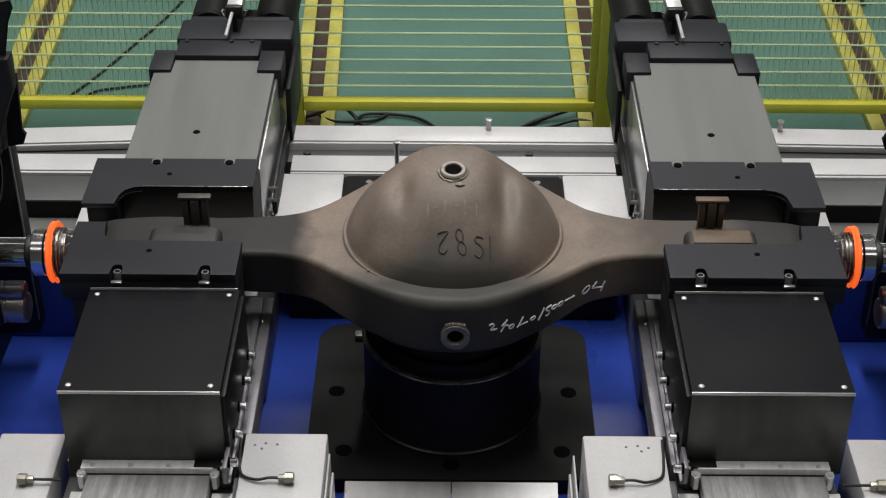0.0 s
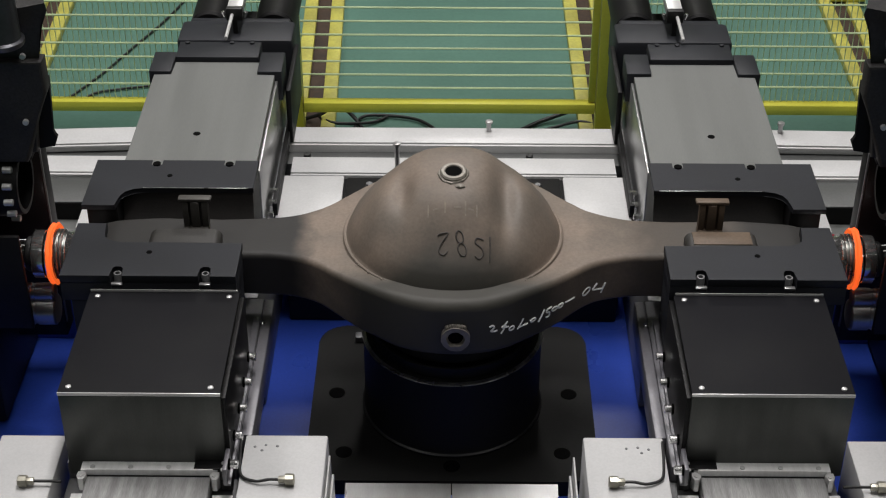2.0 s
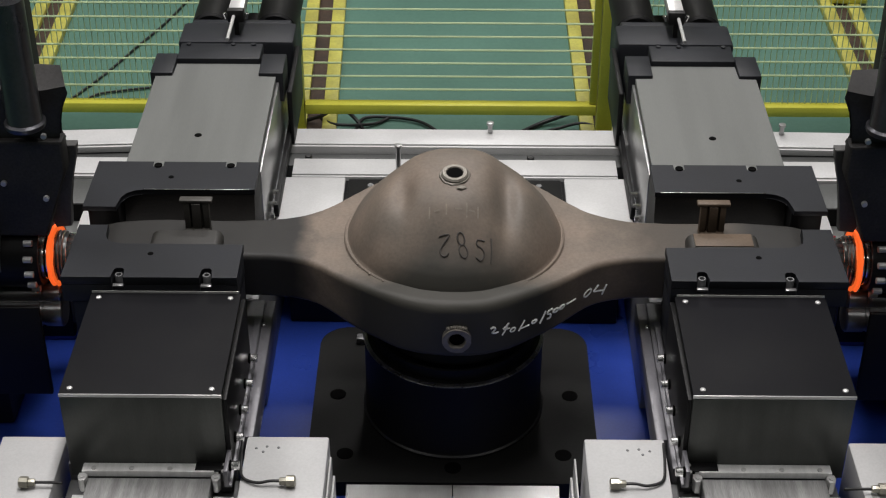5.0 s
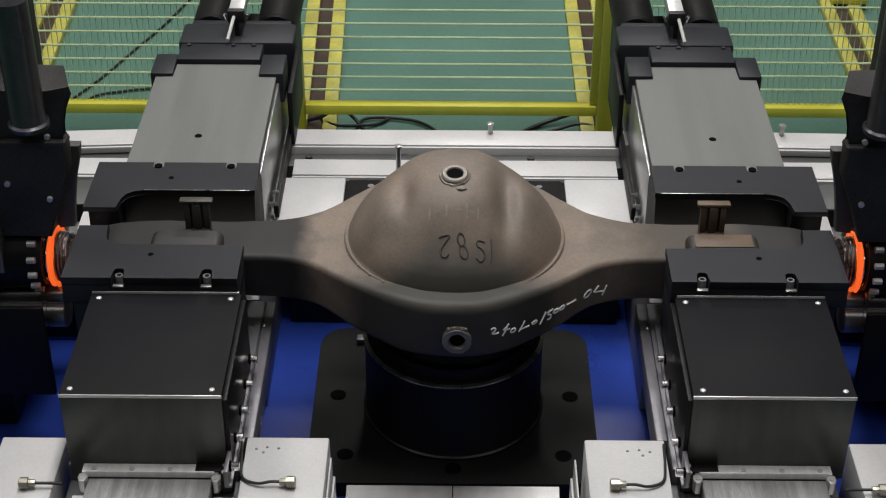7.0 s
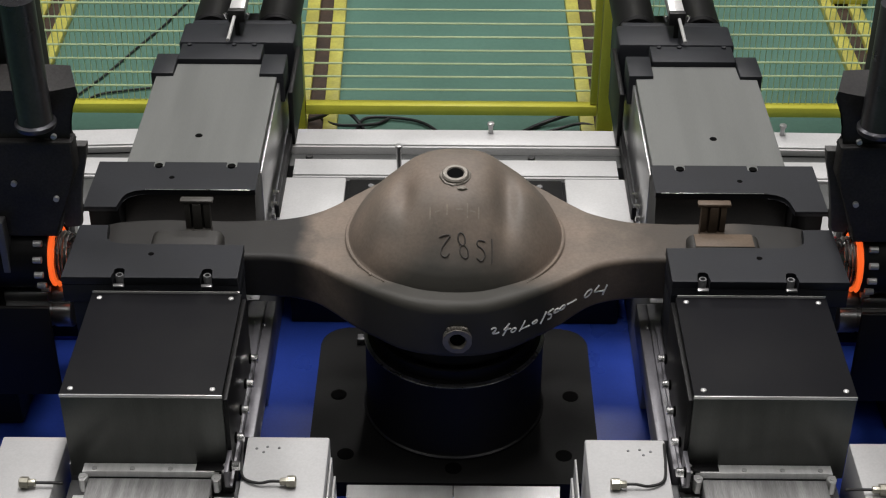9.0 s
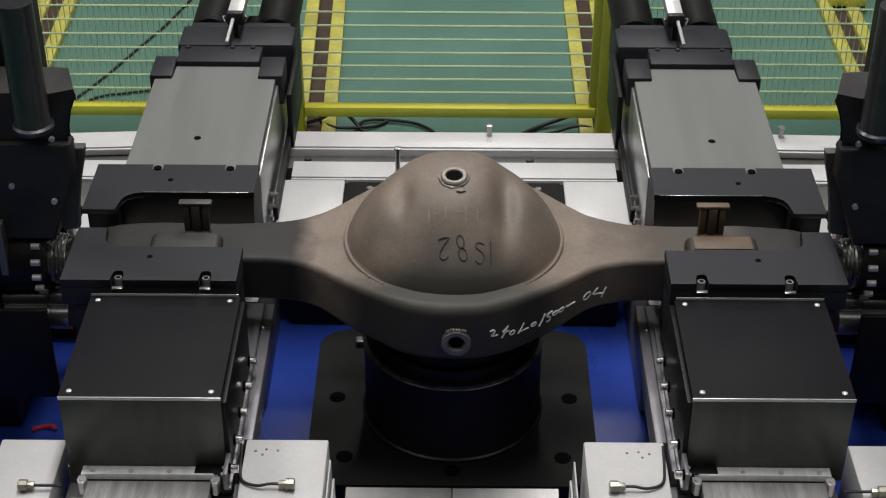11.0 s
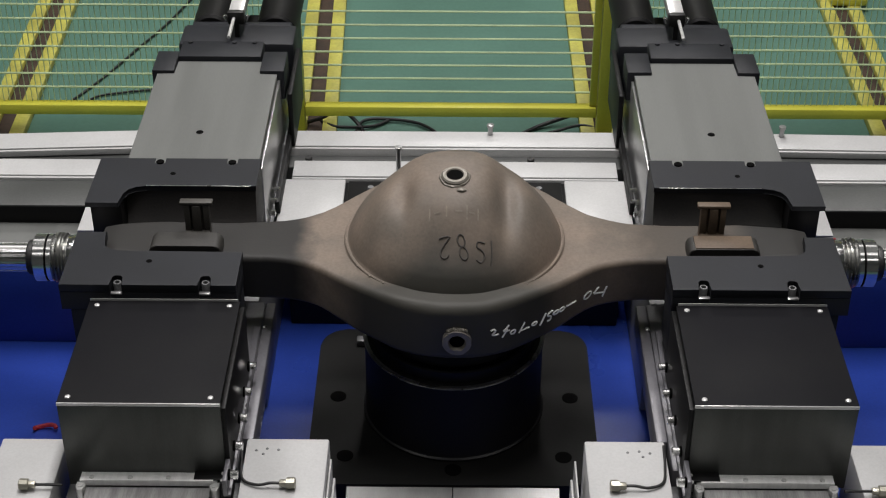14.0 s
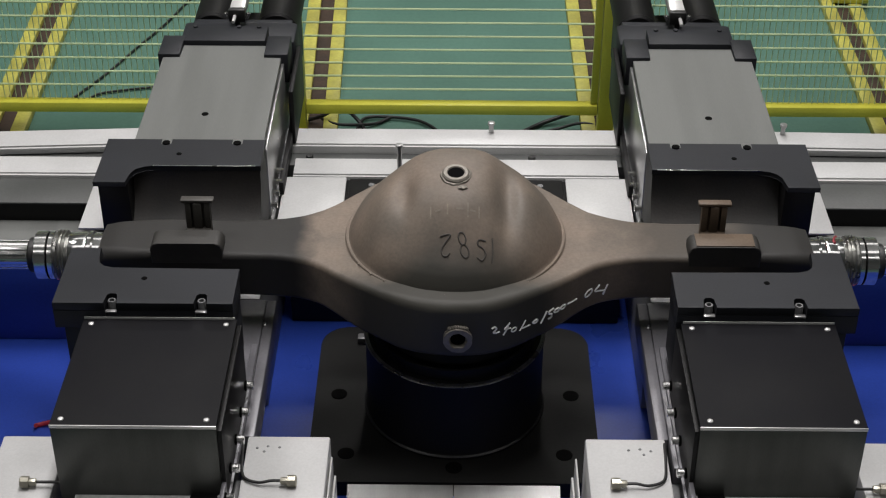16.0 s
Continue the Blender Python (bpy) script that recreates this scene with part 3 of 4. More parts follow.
        part("bracket_flange", box(c - 0.034, c + 0.034, 0.002, 0.021, 0.122, 0.13, 0.003), skin_of, a, "small bracket flange")
        part("bracket_base", box(c - 0.026, c + 0.026, -0.006, 0.024, 0.048, 0.062, 0.004), skin_of, a)
        part("pad", pad_block(s), MILL, a, "dark weld pad")
        # right pad only: thin brown sheet on top of the dark block
        if s > 0:
            part("pad_top", box(s * 0.486, s * 0.604, -0.0775, -0.0325, 0.0793, 0.0812, 0.0006), RUSTY, a, "rust-brown top of the pad")
        q = pose(s * 0.72, 0, -0.006, 0, s * 90, 0)
        part("neck", lathe(bmesh.new(), ((0, 0), (0.048, 0), (0.048, 0.03), (0.051, 0.034), (0.051, 0.042), (0.048, 0.046), (0.049, 0.05), (0.049, 0.08), (0.046, 0.0845), (0, 0.0845)), q, 48), CHROME, a, "machined steel neck")
        seam = lathe(bmesh.new(), ((0, 0.085), (0.048, 0.085), (0.0525, 0.088), (0.05, 0.0915), (0.0535, 0.095), (0.0505, 0.0985), (0.054, 0.102), (0.051, 0.1055), (0.0525, 0.109), (0.048, 0.1108), (0, 0.1108)), q, 64)
        for v in seam.verts:
            v.co += 0.0012 * noise.noise_vector(v.co * 130)
        part("weld_seam", seam, WORN, a, "ridged sheared weld seam")
        part("spindle", lathe(bmesh.new(), ((0, 0.111), (0.047, 0.111), (0.0505, 0.114), (0.0505, 0.1225), (0.0485, 0.1235), (0.0485, 0.1265), (0.0505, 0.1275), (0.0505, 0.15), (0.047, 0.153), (0, 0.153)), q, 56), CHROME, a, "turned bright steel spindle")
        part("groove", lathe(bmesh.new(), ((0.0486, 0.1236), (0.0493, 0.1238), (0.0493, 0.1262), (0.0486, 0.1264)), q, 40), HOLE, a, "dark turned groove")
        part("black_collar", lathe(bmesh.new(), ((0.02, 0.1535), (0.036, 0.1535), (0.037, 0.156), (0.037, 0.165), (0.034, 0.168), (0.02, 0.168)), q, 32), RUBBER, a)
        teeth = []
        for k in range(18):
            for r, w in ((0.0265, -7.5), (0.0305, -5), (0.0305, 5), (0.0265, 7.5)):
                g = radians(20 * k + w)
                teeth.append((r * math.cos(g), r * math.sin(g) - 0.006))
        part("splined_shaft", prism(bmesh.new(), teeth, s * 0.8882, s * 1.14, "x", 0.0008), CHROME, a, "bright splined steel shaft", smooth=False)
    return a


axle()


# ---- clamp slides ----
def front_slide(s):
    t = thing("front_clamp_slide", "black clamp jaw on a covered front slide", "clamp slide", 0, -0.3, 0.869, "clamp slides")

    def y(v):
        return v + (0.309 if s > 0 and v < -0.45 else 0.3)

    def z(v):
        return v - 0.869
    def jaw_outline(rear, end):
        o = [(s * 0.425, y(rear)), (s * 0.675, y(rear)), (s * 0.695, y(rear + 0.006)), (s * 0.706, y(rear + 0.018)), (s * 0.71, y(rear + 0.035)), (s * 0.71, y(end)), (s * 0.771, y(end)), (s * 0.771, y(-0.199))]
        for x in (0.66, 0.487):
            o += [(s * (x + 0.0115), y(-0.199)), (s * (x + 0.0115), y(-0.172)), (s * (x + 0.006), y(-0.166)), (s * (x - 0.006), y(-0.166)), (s * (x - 0.0115), y(-0.172)), (s * (x - 0.0115), y(-0.199))]
        return o + [(s * 0.425, y(-0.199))]
    part("jaw", prism(bmesh.new(), jaw_outline(-0.082, -0.012), z(1.062), z(1.08), "z", 0.0015), JAW, t, "black steel clamp jaw")
    part("jaw_body", prism(bmesh.new(), jaw_outline(-0.097, -0.06), z(1.02), z(1.0615), "z", 0.001), JAW, t)
    part("jaw_base", box(s * 0.427, s * 0.755, y(-0.09), y(-0.197), z(0.9), z(1.019), 0.003), JAW, t)
    for x in (0.487, 0.66):
        part("cap_bolt", lathe(bmesh.new(), ((0, 0.019), (0.0085, 0.019), (0.0085, 0.071), (0.0075, 0.073), (0.005, 0.073), (0.005, 0.065), (0, 0.065)), pose(s * x, y(-0.1795), z(1.0)), 16), GREY, t)
        part("pocket_sill", box(s * x - 0.0112, s * x + 0.0112, y(-0.1985), y(-0.19), z(1.0195), z(1.056), 0.001), JAW, t)
        part("pocket_lip", box(s * x - 0.011, s * x + 0.011, y(-0.2), y(-0.191), z(1.0565), z(1.06), 0.001), POLISHED, t)
    part("pin_hole", rod(bmesh.new(), (s * 0.607, y(-0.117), z(1.07)), (s * 0.607, y(-0.117), z(1.081)), 0.006, 14), HOLE, t)
    part("cover", box(s * 0.418, s * 0.713, y(-0.514), y(-0.203), z(1.036), z(1.045), 0.0015), COVER, t, "black cover sheet")
    part("trim", box(s * 0.422, s * 0.712, y(-0.2025), y(-0.2005), z(1.03), z(1.049), 0.001), BRIGHT, t)
    part("trim", box(s * 0.418, s * 0.713, y(-0.5165), y(-0.5145), z(1.038), z(1.045), 0.0005), BRIGHT, t)
    part("body", box(s * 0.418, s * 0.713, y(-0.514), y(-0.203), z(0.88), z(1.035), 0.003), FOLDED, t, "dark folded steel housing")
    for x in (0.437, 0.695):
        for v in (-0.5, -0.22):
            part("screw", lathe(bmesh.new(), ((0.0055, 0), (0.0052, 0.002), (0.003, 0.0035), (0, 0.0038)), pose(s * x, y(v), z(1.045)), 14), BRIGHT, t)
    part("side_plate", box(s * 0.4095, s * 0.4175, y(-0.515), y(-0.205), z(0.8775), z(1.034), 0.001), BLACK, t, "black side sheet")
    part("side_edge", box(s * 0.4045, s * 0.4175, y(-0.57), y(-0.06), z(0.8715), z(0.877), 0.001), LIP, t, "grey bottom edge")
    for k in range(5):
        v = -0.23 - 0.0795 * k if s < 0 else -0.2208 - (0.0808 if k < 3 else 0.0836) * k
        part("washer", rod(bmesh.new(), (s * 0.4094, v + 0.3, z(0.905)), (s * 0.4062, v + 0.3, z(0.905)), 0.011, 16), HOLE, t)
        part("bolt", rod(bmesh.new(), (s * 0.406, v + 0.3, z(0.905)), (s * 0.392, v + 0.3, z(0.905)), 0.0085, 12), CHROME, t)
    part("bracket", box(s * 0.4095, s * 0.4175, y(-0.575), y(-0.5155), z(0.8775), z(0.915), 0.001), LIP, t)
    part("front_panel", box(s * 0.419, s * 0.712, y(-0.5165), y(-0.5145), z(0.85), z(1.037), 0.0005), FOLDED, t, "dark folded steel front panel")
    part("wiper", box(s * 0.433, s * 0.686, y(-0.541), y(-0.517), z(0.876), z(0.882), 0.001), STRIP, t, "bright wiper strip")
    part("wiper_front", box(s * 0.44, s * 0.678, y(-0.545), y(-0.5415), z(0.873), z(0.887), 0.0008), STRIP, t)
    for x in (0.4365, 0.6825):
        hexed = [(s * (x - 0.0075), y(-0.541)), (s * (x - 0.009), y(-0.552)), (s * (x - 0.004), y(-0.562)), (s * (x + 0.004), y(-0.562)), (s * (x + 0.009), y(-0.552)), (s * (x + 0.0075), y(-0.541))]
        part("wiper_end", prism(bmesh.new(), hexed, z(0.85), z(0.879), "z", 0.001), BRIGHT, t)
        part("screw", lathe(bmesh.new(), ((0.0045, 0), (0.004, 0.002), (0, 0.003)), pose(s * x, y(-0.552), z(0.879)), 12), BRIGHT, t)
    part("end_block", box(s * 0.405, s * 0.4265, y(-0.555), y(-0.517), z(0.846), z(0.871), 0.002), BLACK, t)
    part("end_plate", box(s * 0.4215, s * 0.476, y(-0.5405), y(-0.5175), z(0.8826), z(0.8862), 0.001), BLACK, t, "black end plate with screws")
    part("end_block", box(s * 0.418, s * 0.4265, y(-0.555), y(-0.517), z(0.8715), z(0.889), 0.001), BLACK, t)
    for k in range(4):
        part("screw", lathe(bmesh.new(), ((0.005, 0), (0.0045, 0.002), (0, 0.003)), pose(s * (0.453 + 0.0705 * k), y(-0.532), z(0.882)), 12), BRIGHT, t)
    for k in range(2):
        part("screw", lathe(bmesh.new(), ((0.0045, 0), (0.004, 0.0015), (0, 0.002)), pose(s * 0.422, y(-0.528 - 0.018 * k), z(0.889)), 10), BRIGHT, t)
    part("way_cover", box(s * 0.445, s * 0.674, y(-0.9), y(-0.5455), z(0.836), z(0.871), 0.002), BELLOWS, t, "brushed steel way cover")
    part("way_strip", box(s * 0.677, s * 0.703, y(-0.9), y(-0.564), z(0.836), z(0.845), 0.001), STRIP, t)
    part("way_strip", box(s * 0.404, s * 0.442, y(-0.9), y(-0.564), z(0.836), z(0.843), 0.001), STRIP, t)
    if s > 0:
        for piece in t.children:
            if not piece.name.startswith(("jaw", "cap_bolt", "pocket", "pin_hole")):
                piece.location.x += 0.015
    return t


def rear_slide(s):
    t = thing("rear_clamp_slide", "black clamp jaw on a ground steel rear slide", "clamp slide", 0, 0.45, 0.869, "clamp slides")

    def y(v):
        return v - 0.45

    def z(v):
        return v - 0.869
    outline = [(s * 0.425, y(0.24)), (s * 0.425, y(0.125)), (s * 0.66, y(0.125)), (s * 0.68, y(0.121)), (s * 0.696, y(0.11)), (s * 0.704, y(0.094)), (s * 0.708, y(0.056)), (s * 0.778, y(0.056)), (s * 0.778, y(0.24))]
    part("jaw", prism(bmesh.new(), outline, z(1.068), z(1.08), "z", 0.0012), JAW, t, "black steel clamp jaw")
    part("worn_glint_edge", box(s * 0.437, s * 0.66, y(0.1243), y(0.126), z(1.079), z(1.0807), 0.0004), WORN, t, "bare worn jaw edge")
    prof = [(y(0.24), z(0.89)), (y(0.24), z(1.067)), (y(0.126), z(1.067))]
    for k in range(1, 13):
        a = radians(62 * k / 12)
        prof.append((y(0.02 + 0.106 * math.cos(a)), z(1.067 - 0.12 * math.sin(a))))
    prof += [(y(0.07), z(0.89))]
    part("hollow", prism(bmesh.new(), prof, s * 0.427, s * 0.705, "x", 0.001), JAW_IN, t, "worn hollow of the jaw")
    part("jaw_end", box(s * 0.706, s * 0.771, y(0.068), y(0.24), z(0.93), z(1.067), 0.002), BLACK, t, "black jaw end block")
    for x in (0.487, 0.645):
        part("bolt_pocket", box(s * x - 0.012, s * x + 0.012, y(0.218), y(0.2415), z(1.05), z(1.0815), 0.003), STEEL, t)
        part("cap_bolt", rod(bmesh.new(), (s * x, y(0.222), z(1.07)), (s * x, y(0.222), z(1.083)), 0.009, 16), HOLE, t)
    part("pin_hole", rod(bmesh.new(), (s * 0.61, y(0.175), z(1.07)), (s * 0.61, y(0.175), z(1.081)), 0.006, 14), HOLE, t)
    outline = [(s * 0.432, y(0.243)), (s * 0.722, y(0.243)), (s * 0.722, y(0.655)), (s * 0.68, y(0.655)), (s * 0.68, y(0.72)), (s * 0.475, y(0.72)), (s * 0.475, y(0.655)), (s * 0.432, y(0.655))]
    part("top_plate", prism(bmesh.new(), outline, z(1.055), z(1.07), "z", 0.001), STEEL, t, "ground steel top plate")
    part("hole", rod(bmesh.new(), (s * 0.58, y(0.372), z(1.06)), (s * 0.58, y(0.372), z(1.0712)), 0.0085, 16), HOLE, t)
    part("body", box(s * 0.432, s * 0.722, y(0.243), y(0.8), z(0.88), z(1.054), 0.003), STEEL, t)
    for a, b in ((0.415, 0.474), (0.681, 0.735)):
        part("corner_block", box(s * a, s * b, y(0.657), y(0.76), z(1.0), z(1.078), 0.003), JAW, t)
    part("end_block", box(s * 0.477, s * 0.68, y(0.722), y(0.805), z(1.045), z(1.083), 0.003), JAW, t)
    for x in (0.5, 0.55, 0.66):
        part("cap_bolt", rod(bmesh.new(), (s * x, y(0.795), z(1.083)), (s * x, y(0.795), z(1.087)), 0.006, 14), JAW, t)
    part("scale_rod", rod(bmesh.new(), (s * 0.565, y(0.8), z(1.095)), (s * 0.565, y(1.05), z(1.095)), 0.0045, 12), BRIGHT, t, "thin bright rod")
    part("side_plate", box(s * 0.4255, s * 0.4315, y(0.242), y(0.8), z(0.872), z(1.053), 0.001), POLISHED, t, "polished steel side")
    part("side_rail", box(s * 0.405, s * 0.4165, y(0.34), y(0.8), z(0.872), z(0.905), 0.002), BLACK, t)
    for k in range(4):
        v = 0.25 + 0.05 * k
        part("bolt", rod(bmesh.new(), (s * 0.427, y(v), z(0.9)), (s * 0.41, y(v), z(0.9)), 0.0075, 6), CHROME, t)
    return t


FRONT = [front_slide(-1), front_slide(1)]
REAR = [rear_slide(-1), rear_slide(1)]


# ---- slide drives ----
def drive(s):
    t = thing("slide_drive", "black hydraulic slide drive with a measuring scale", "slide drive", s * 0.56, 1.0, 0.0, "slide drives")
    part("end_plate", box(-0.148, 0.148, -0.1, 0.015, 0.872, 1.04, 0.012), JAW, t)
    part("top_block", box(-0.13, 0.13, 0.016, 0.05, 0.9, 1.03, 0.006), JAW, t)
    for x in (-0.085, 0.085):
        part("cylinder", rod(bmesh.new(), (x, 0.051, 0.99), (x, 0.9, 0.99), 0.055, 28), BLACK, t)
    part("frame", box(-s * 0.125, s * 0.15, 0.051, 0.3, 0.8, 0.93, 0.006), BLACK, t)
    part("leg", box(-0.1, 0.1, 0.1, 0.25, 0.0, 0.799, 0.006), BLACK, t)
    part("side_cover", box(-s * 0.15, -s * 0.163, -0.33, -0.08, 0.872, 1.02, 0.004), BLACK, t, "black side cover")
    part("scale", box(-0.019, 0.019, -0.05, 0.9, 1.085, 1.11, 0.002), BRIGHT, t, "bright measuring scale")
    part("scale_head", box(-0.021, 0.021, -0.07, -0.051, 1.078, 1.112, 0.003), RUBBER, t)
    part("scale_foot", box(-0.006, 0.006, -0.066, -0.054, 1.0405, 1.0775, 0.001), RUBBER, t)
    for x in (-0.03, 0.03):
        part("screw", rod(bmesh.new(), (x * 0.8, -0.06, 1.085), (x, -0.06, 1.1), 0.005, 10), CHROME, t)
    return t


drive(-1)
drive(1)


# ---- trimming heads ----
def head(s):
    """Carriage that travels along the axle; its trimming tool drops on the weld."""
    t = thing("trimming_head", "black carriage with flash trimming tool and hydraulic cylinder", "machine head", s * 0.75, 0.0, 0.573, "trimming heads")

    def bx(u0, u1, y0, y1, z0, z1, bev=0.004):
        return box(s * u0, s * u1, y0, y1, z0 - 0.573, z1 - 0.573, bev)
    part("carriage", bx(0.2, 0.75, -0.05, 0.36, 0.573, 0.93, 0.01), BLACK, t)
    part("back_plate", bx(0.089, 0.75, 0.13, 0.19, 0.68, 1.3, 0.004), BLACK, t)
    part("plate_edge", bx(0.085, 0.0885, 0.128, 0.134, 0.72, 1.18, 0.001), GREY, t, "bare metal plate edge")
    for z, r in ((0.855, 0.034), (0.9, 0.02)):
        part("tie_rod", lathe(bmesh.new(), ((0, 0.06), (r - 0.004, 0.06), (r, 0.064), (r, 0.1), (r * 0.93, 0.102), (r * 0.93, 0.108), (r, 0.11), (r, 0.45), (0, 0.45)), pose(0, -0.005, z - 0.573, 0, s * 90), 32), POLISHED, t, "polished steel tie rod")
    fixed = [(0.012, 1.4), (0.0128, 1.38), (0.0218, 1.2775), (0.0123, 1.2645), (0.021, 1.242), (0.048, 1.238), (0.3, 1.238), (0.3, 1.4)]
    part("guide_plate", prism(bmesh.new(), [(s * u, z - 0.573) for u, z in fixed], 0.021, 0.031, "y", 0.002), BLACK, t, "black guide plate with a rounded nose")
    tool = new("tool_slide", mesh_of("tool_slide", bx(0.07, 0.5, 0.033, 0.125, 1.1, 1.6, 0.006), BLACK))
    tool.parent = t
    tagged(tool, "black vertical tool slide")
    roof = bmesh.new()
    face = [(s * 0.0096, -0.03, 1.2945), (s * 0.002, -0.03, 1.345), (s * -0.019, -0.03, 1.395), (s * -0.016, -0.03, 1.41), (s * 0.03, -0.03, 1.4), (s * 0.28, -0.03, 1.4), (s * 0.28, -0.03, 1.2945)]
    rear = [(s * 0.026, 0.019, 1.2945), (s * 0.018, 0.019, 1.34), (s * -0.003, 0.019, 1.38), (s * 0.001, 0.019, 1.43), (s * 0.035, 0.019, 1.432), (s * 0.28, 0.019, 1.432), (s * 0.28, 0.019, 1.2945)]
    near = [roof.verts.new((x, v, z - 0.573)) for x, v, z in face]
    far = [roof.verts.new((x, v, z - 0.573)) for x, v, z in rear]
    roof.faces.new(near)
    roof.faces.new(far[::-1])
    for k in range(7):
        roof.faces.new((near[k], far[k], far[(k + 1) % 7], near[(k + 1) % 7]))
    bmesh.ops.triangulate(roof, faces=roof.faces)
    part("upper_block", roof, HEADPAINT, tool)
    low = [(s * 0.003, 1.294), (s * 0.003, 1.226), (s * 0.026, 1.174), (s * 0.06, 1.07), (s * 0.3, 1.07), (s * 0.3, 1.294)]
    part("lower_block", prism(bmesh.new(), [(u, z - 0.573) for u, z in low], -0.045, -0.005, "y", 0.006), HEADPAINT, tool)
    holder = new("shear_holder", mesh_of("shear_holder", prism(bmesh.new(), [(s * u, z - 0.573) for u, z in ((0.05, 1.263), (-0.013, 1.263), (-0.01, 1.24), (0.005, 1.183), (0.015, 1.126), (0.02, 1.07), (0.052, 1.066), (0.06, 1.09))], -0.004, 0.019, "y", 0.003), TOOL))
    holder.parent = t
    tagged(holder, "dull grey shear holder plate")
    # shear blade with a half-round notch over the spindle
    notch = [(-0.085, 1.12), (-0.085, 1.0)] + [(0.066 * math.cos(a), 1.0 + 0.066 * math.sin(a)) for a in [math.pi - math.pi * k / 16 for k in range(17)]] + [(0.085, 1.0), (0.085, 1.12)]
    part("shear_blade", prism(bmesh.new(), [(v * 0.85, z - 0.573) for v, z in notch], s * 0.16, s * 0.175, "x", 0.002), GREY, tool, "dark steel shear blade")
    part("guide", bx(0.065, 0.15, 0.0, 0.06, 1.05, 1.069, 0.003), JAW, tool)
    part("cylinder", lathe(bmesh.new(), ((0, 0.832), (0.038, 0.832), (0.04, 0.836), (0.04, 0.842), (0.035, 0.846), (0.034, 0.85), (0.034, 1.1), (0, 1.1)), pose(s * 0.06, -0.07, -0.06), 32), GUN, tool, "dark polished hydraulic cylinder")
    q = pose(0, 0, 0.427, 0, s * 90)
    part("collet", lathe(bmesh.new(), ((0.056, 0.086), (0.066, 0.086), (0.071, 0.11), (0.072, 0.2), (0.085, 0.203), (0.085, 0.3), (0.056, 0.3)), q, 40), BLACK, tool)
    for k in range(5):
        a = radians(-55 + 26 * k)
        part("bolt", rod(bmesh.new(), (s * 0.094, -0.0745 * math.cos(a), 0.427 + 0.0745 * math.sin(a)), (s * 0.112, -0.0745 * math.cos(a), 0.427 + 0.0745 * math.sin(a)), 0.007, 10), BRIGHT, tool)
    for u, v, z in ((0.05, -0.046, 1.165), (0.13, -0.046, 1.2), (0.04, -0.031, 1.3)):
        part("screw", rod(bmesh.new(), (s * u, v + 0.002, z - 0.573), (s * u, v - 0.006, z - 0.573), 0.006, 10), BRIGHT, tool)
    part("apron", bx(0.088, 0.5, -0.1, -0.088, 0.7, 0.93, 0.004), BLACK, tool)
    part("apron_web", bx(0.3, 0.5, -0.1, -0.088, 0.931, 1.11, 0.004), BLACK, tool)
    part("apron_arm", bx(0.3, 0.5, -0.087, 0.019, 1.05, 1.11, 0.004), BLACK, tool)
    return t, tool, holder


HEAD = [head(-1), head(1)]


# ---- weld flash ----
def flash(s):
    bm = bmesh.new()
    lip = [(0.0545, -0.003), (0.058, -0.006), (0.0625, -0.0075), (0.065, -0.005), (0.063, -0.002), (0.0605, 0.0), (0.063, 0.002), (0.0655, 0.005), (0.0625, 0.0075), (0.058, 0.006), (0.0545, 0.003), (0.0545, -0.003)]
    lathe(bm, lip, pose(0, 0, 0, 0, 90, 0), 56)
    for v in bm.verts:
        v.co += 0.0018 * noise.noise_vector(v.co * 60)
    ob = new("weld_flash", mesh_of("weld_flash", bm, HOT))
    ob.location = (s * 0.83, 0, 0.995)
    return tagged(ob, "glowing orange ring of upset weld flash", "weld flash", "weld flash rings")


FLASH = [flash(-1), flash(1)]


# ---- small things ----
def sensor_cable(points, name_label):
    t = thing("sensor_cable", name_label, "cable", *points[-1], "sensor cables")
    o = Vector(points[-1])
    part("cable", tube(bmesh.new(), [p - o for p in curve_points(points)], 0.0028, 8), RUBBER, t)
    d = (Vector(points[-1]) - Vector(points[-2])).normalized()
    part("connector", lathe(bmesh.new(), ((0, 0), (0.006, 0), (0.007, 0.002), (0.007, 0.012), (0.011, 0.013), (0.011, 0.028), (0.008, 0.03), (0, 0.03)), d.to_track_quat("Z", "Y").to_matrix().to_4x4(), 8), BRASS, t, "pale brass cable gland")


for s in (-1, 1):
    sensor_cable([(s * 0.399, -0.445, 0.876), (s * 0.396, -0.5, 0.875), (s * 0.388, -0.545, 0.8745), (s * 0.36, -0.562, 0.8765), (s * 0.335, -0.562, 0.881), (s * 0.318, -0.562, 0.881)], "black sensor cable with brass gland on the white cover")
    sensor_cable([(s * 0.715, -0.572, 0.881), (s * 0.735, -0.571, 0.881), (s * 0.75, -0.571, 0.881), (s * 0.765, -0.571, 0.881)], "short sensor cable with brass gland on the white cover")


def floor_cable(points, r):
    t = thing("floor_cable", "black cable lying on the teal floor", "cable", *points[0], "cables on the floor")
    o = Vector(points[0])
    part("sheath", tube(bmesh.new(), [p - o for p in curve_points(points)], r, 8), RUBBER, t)


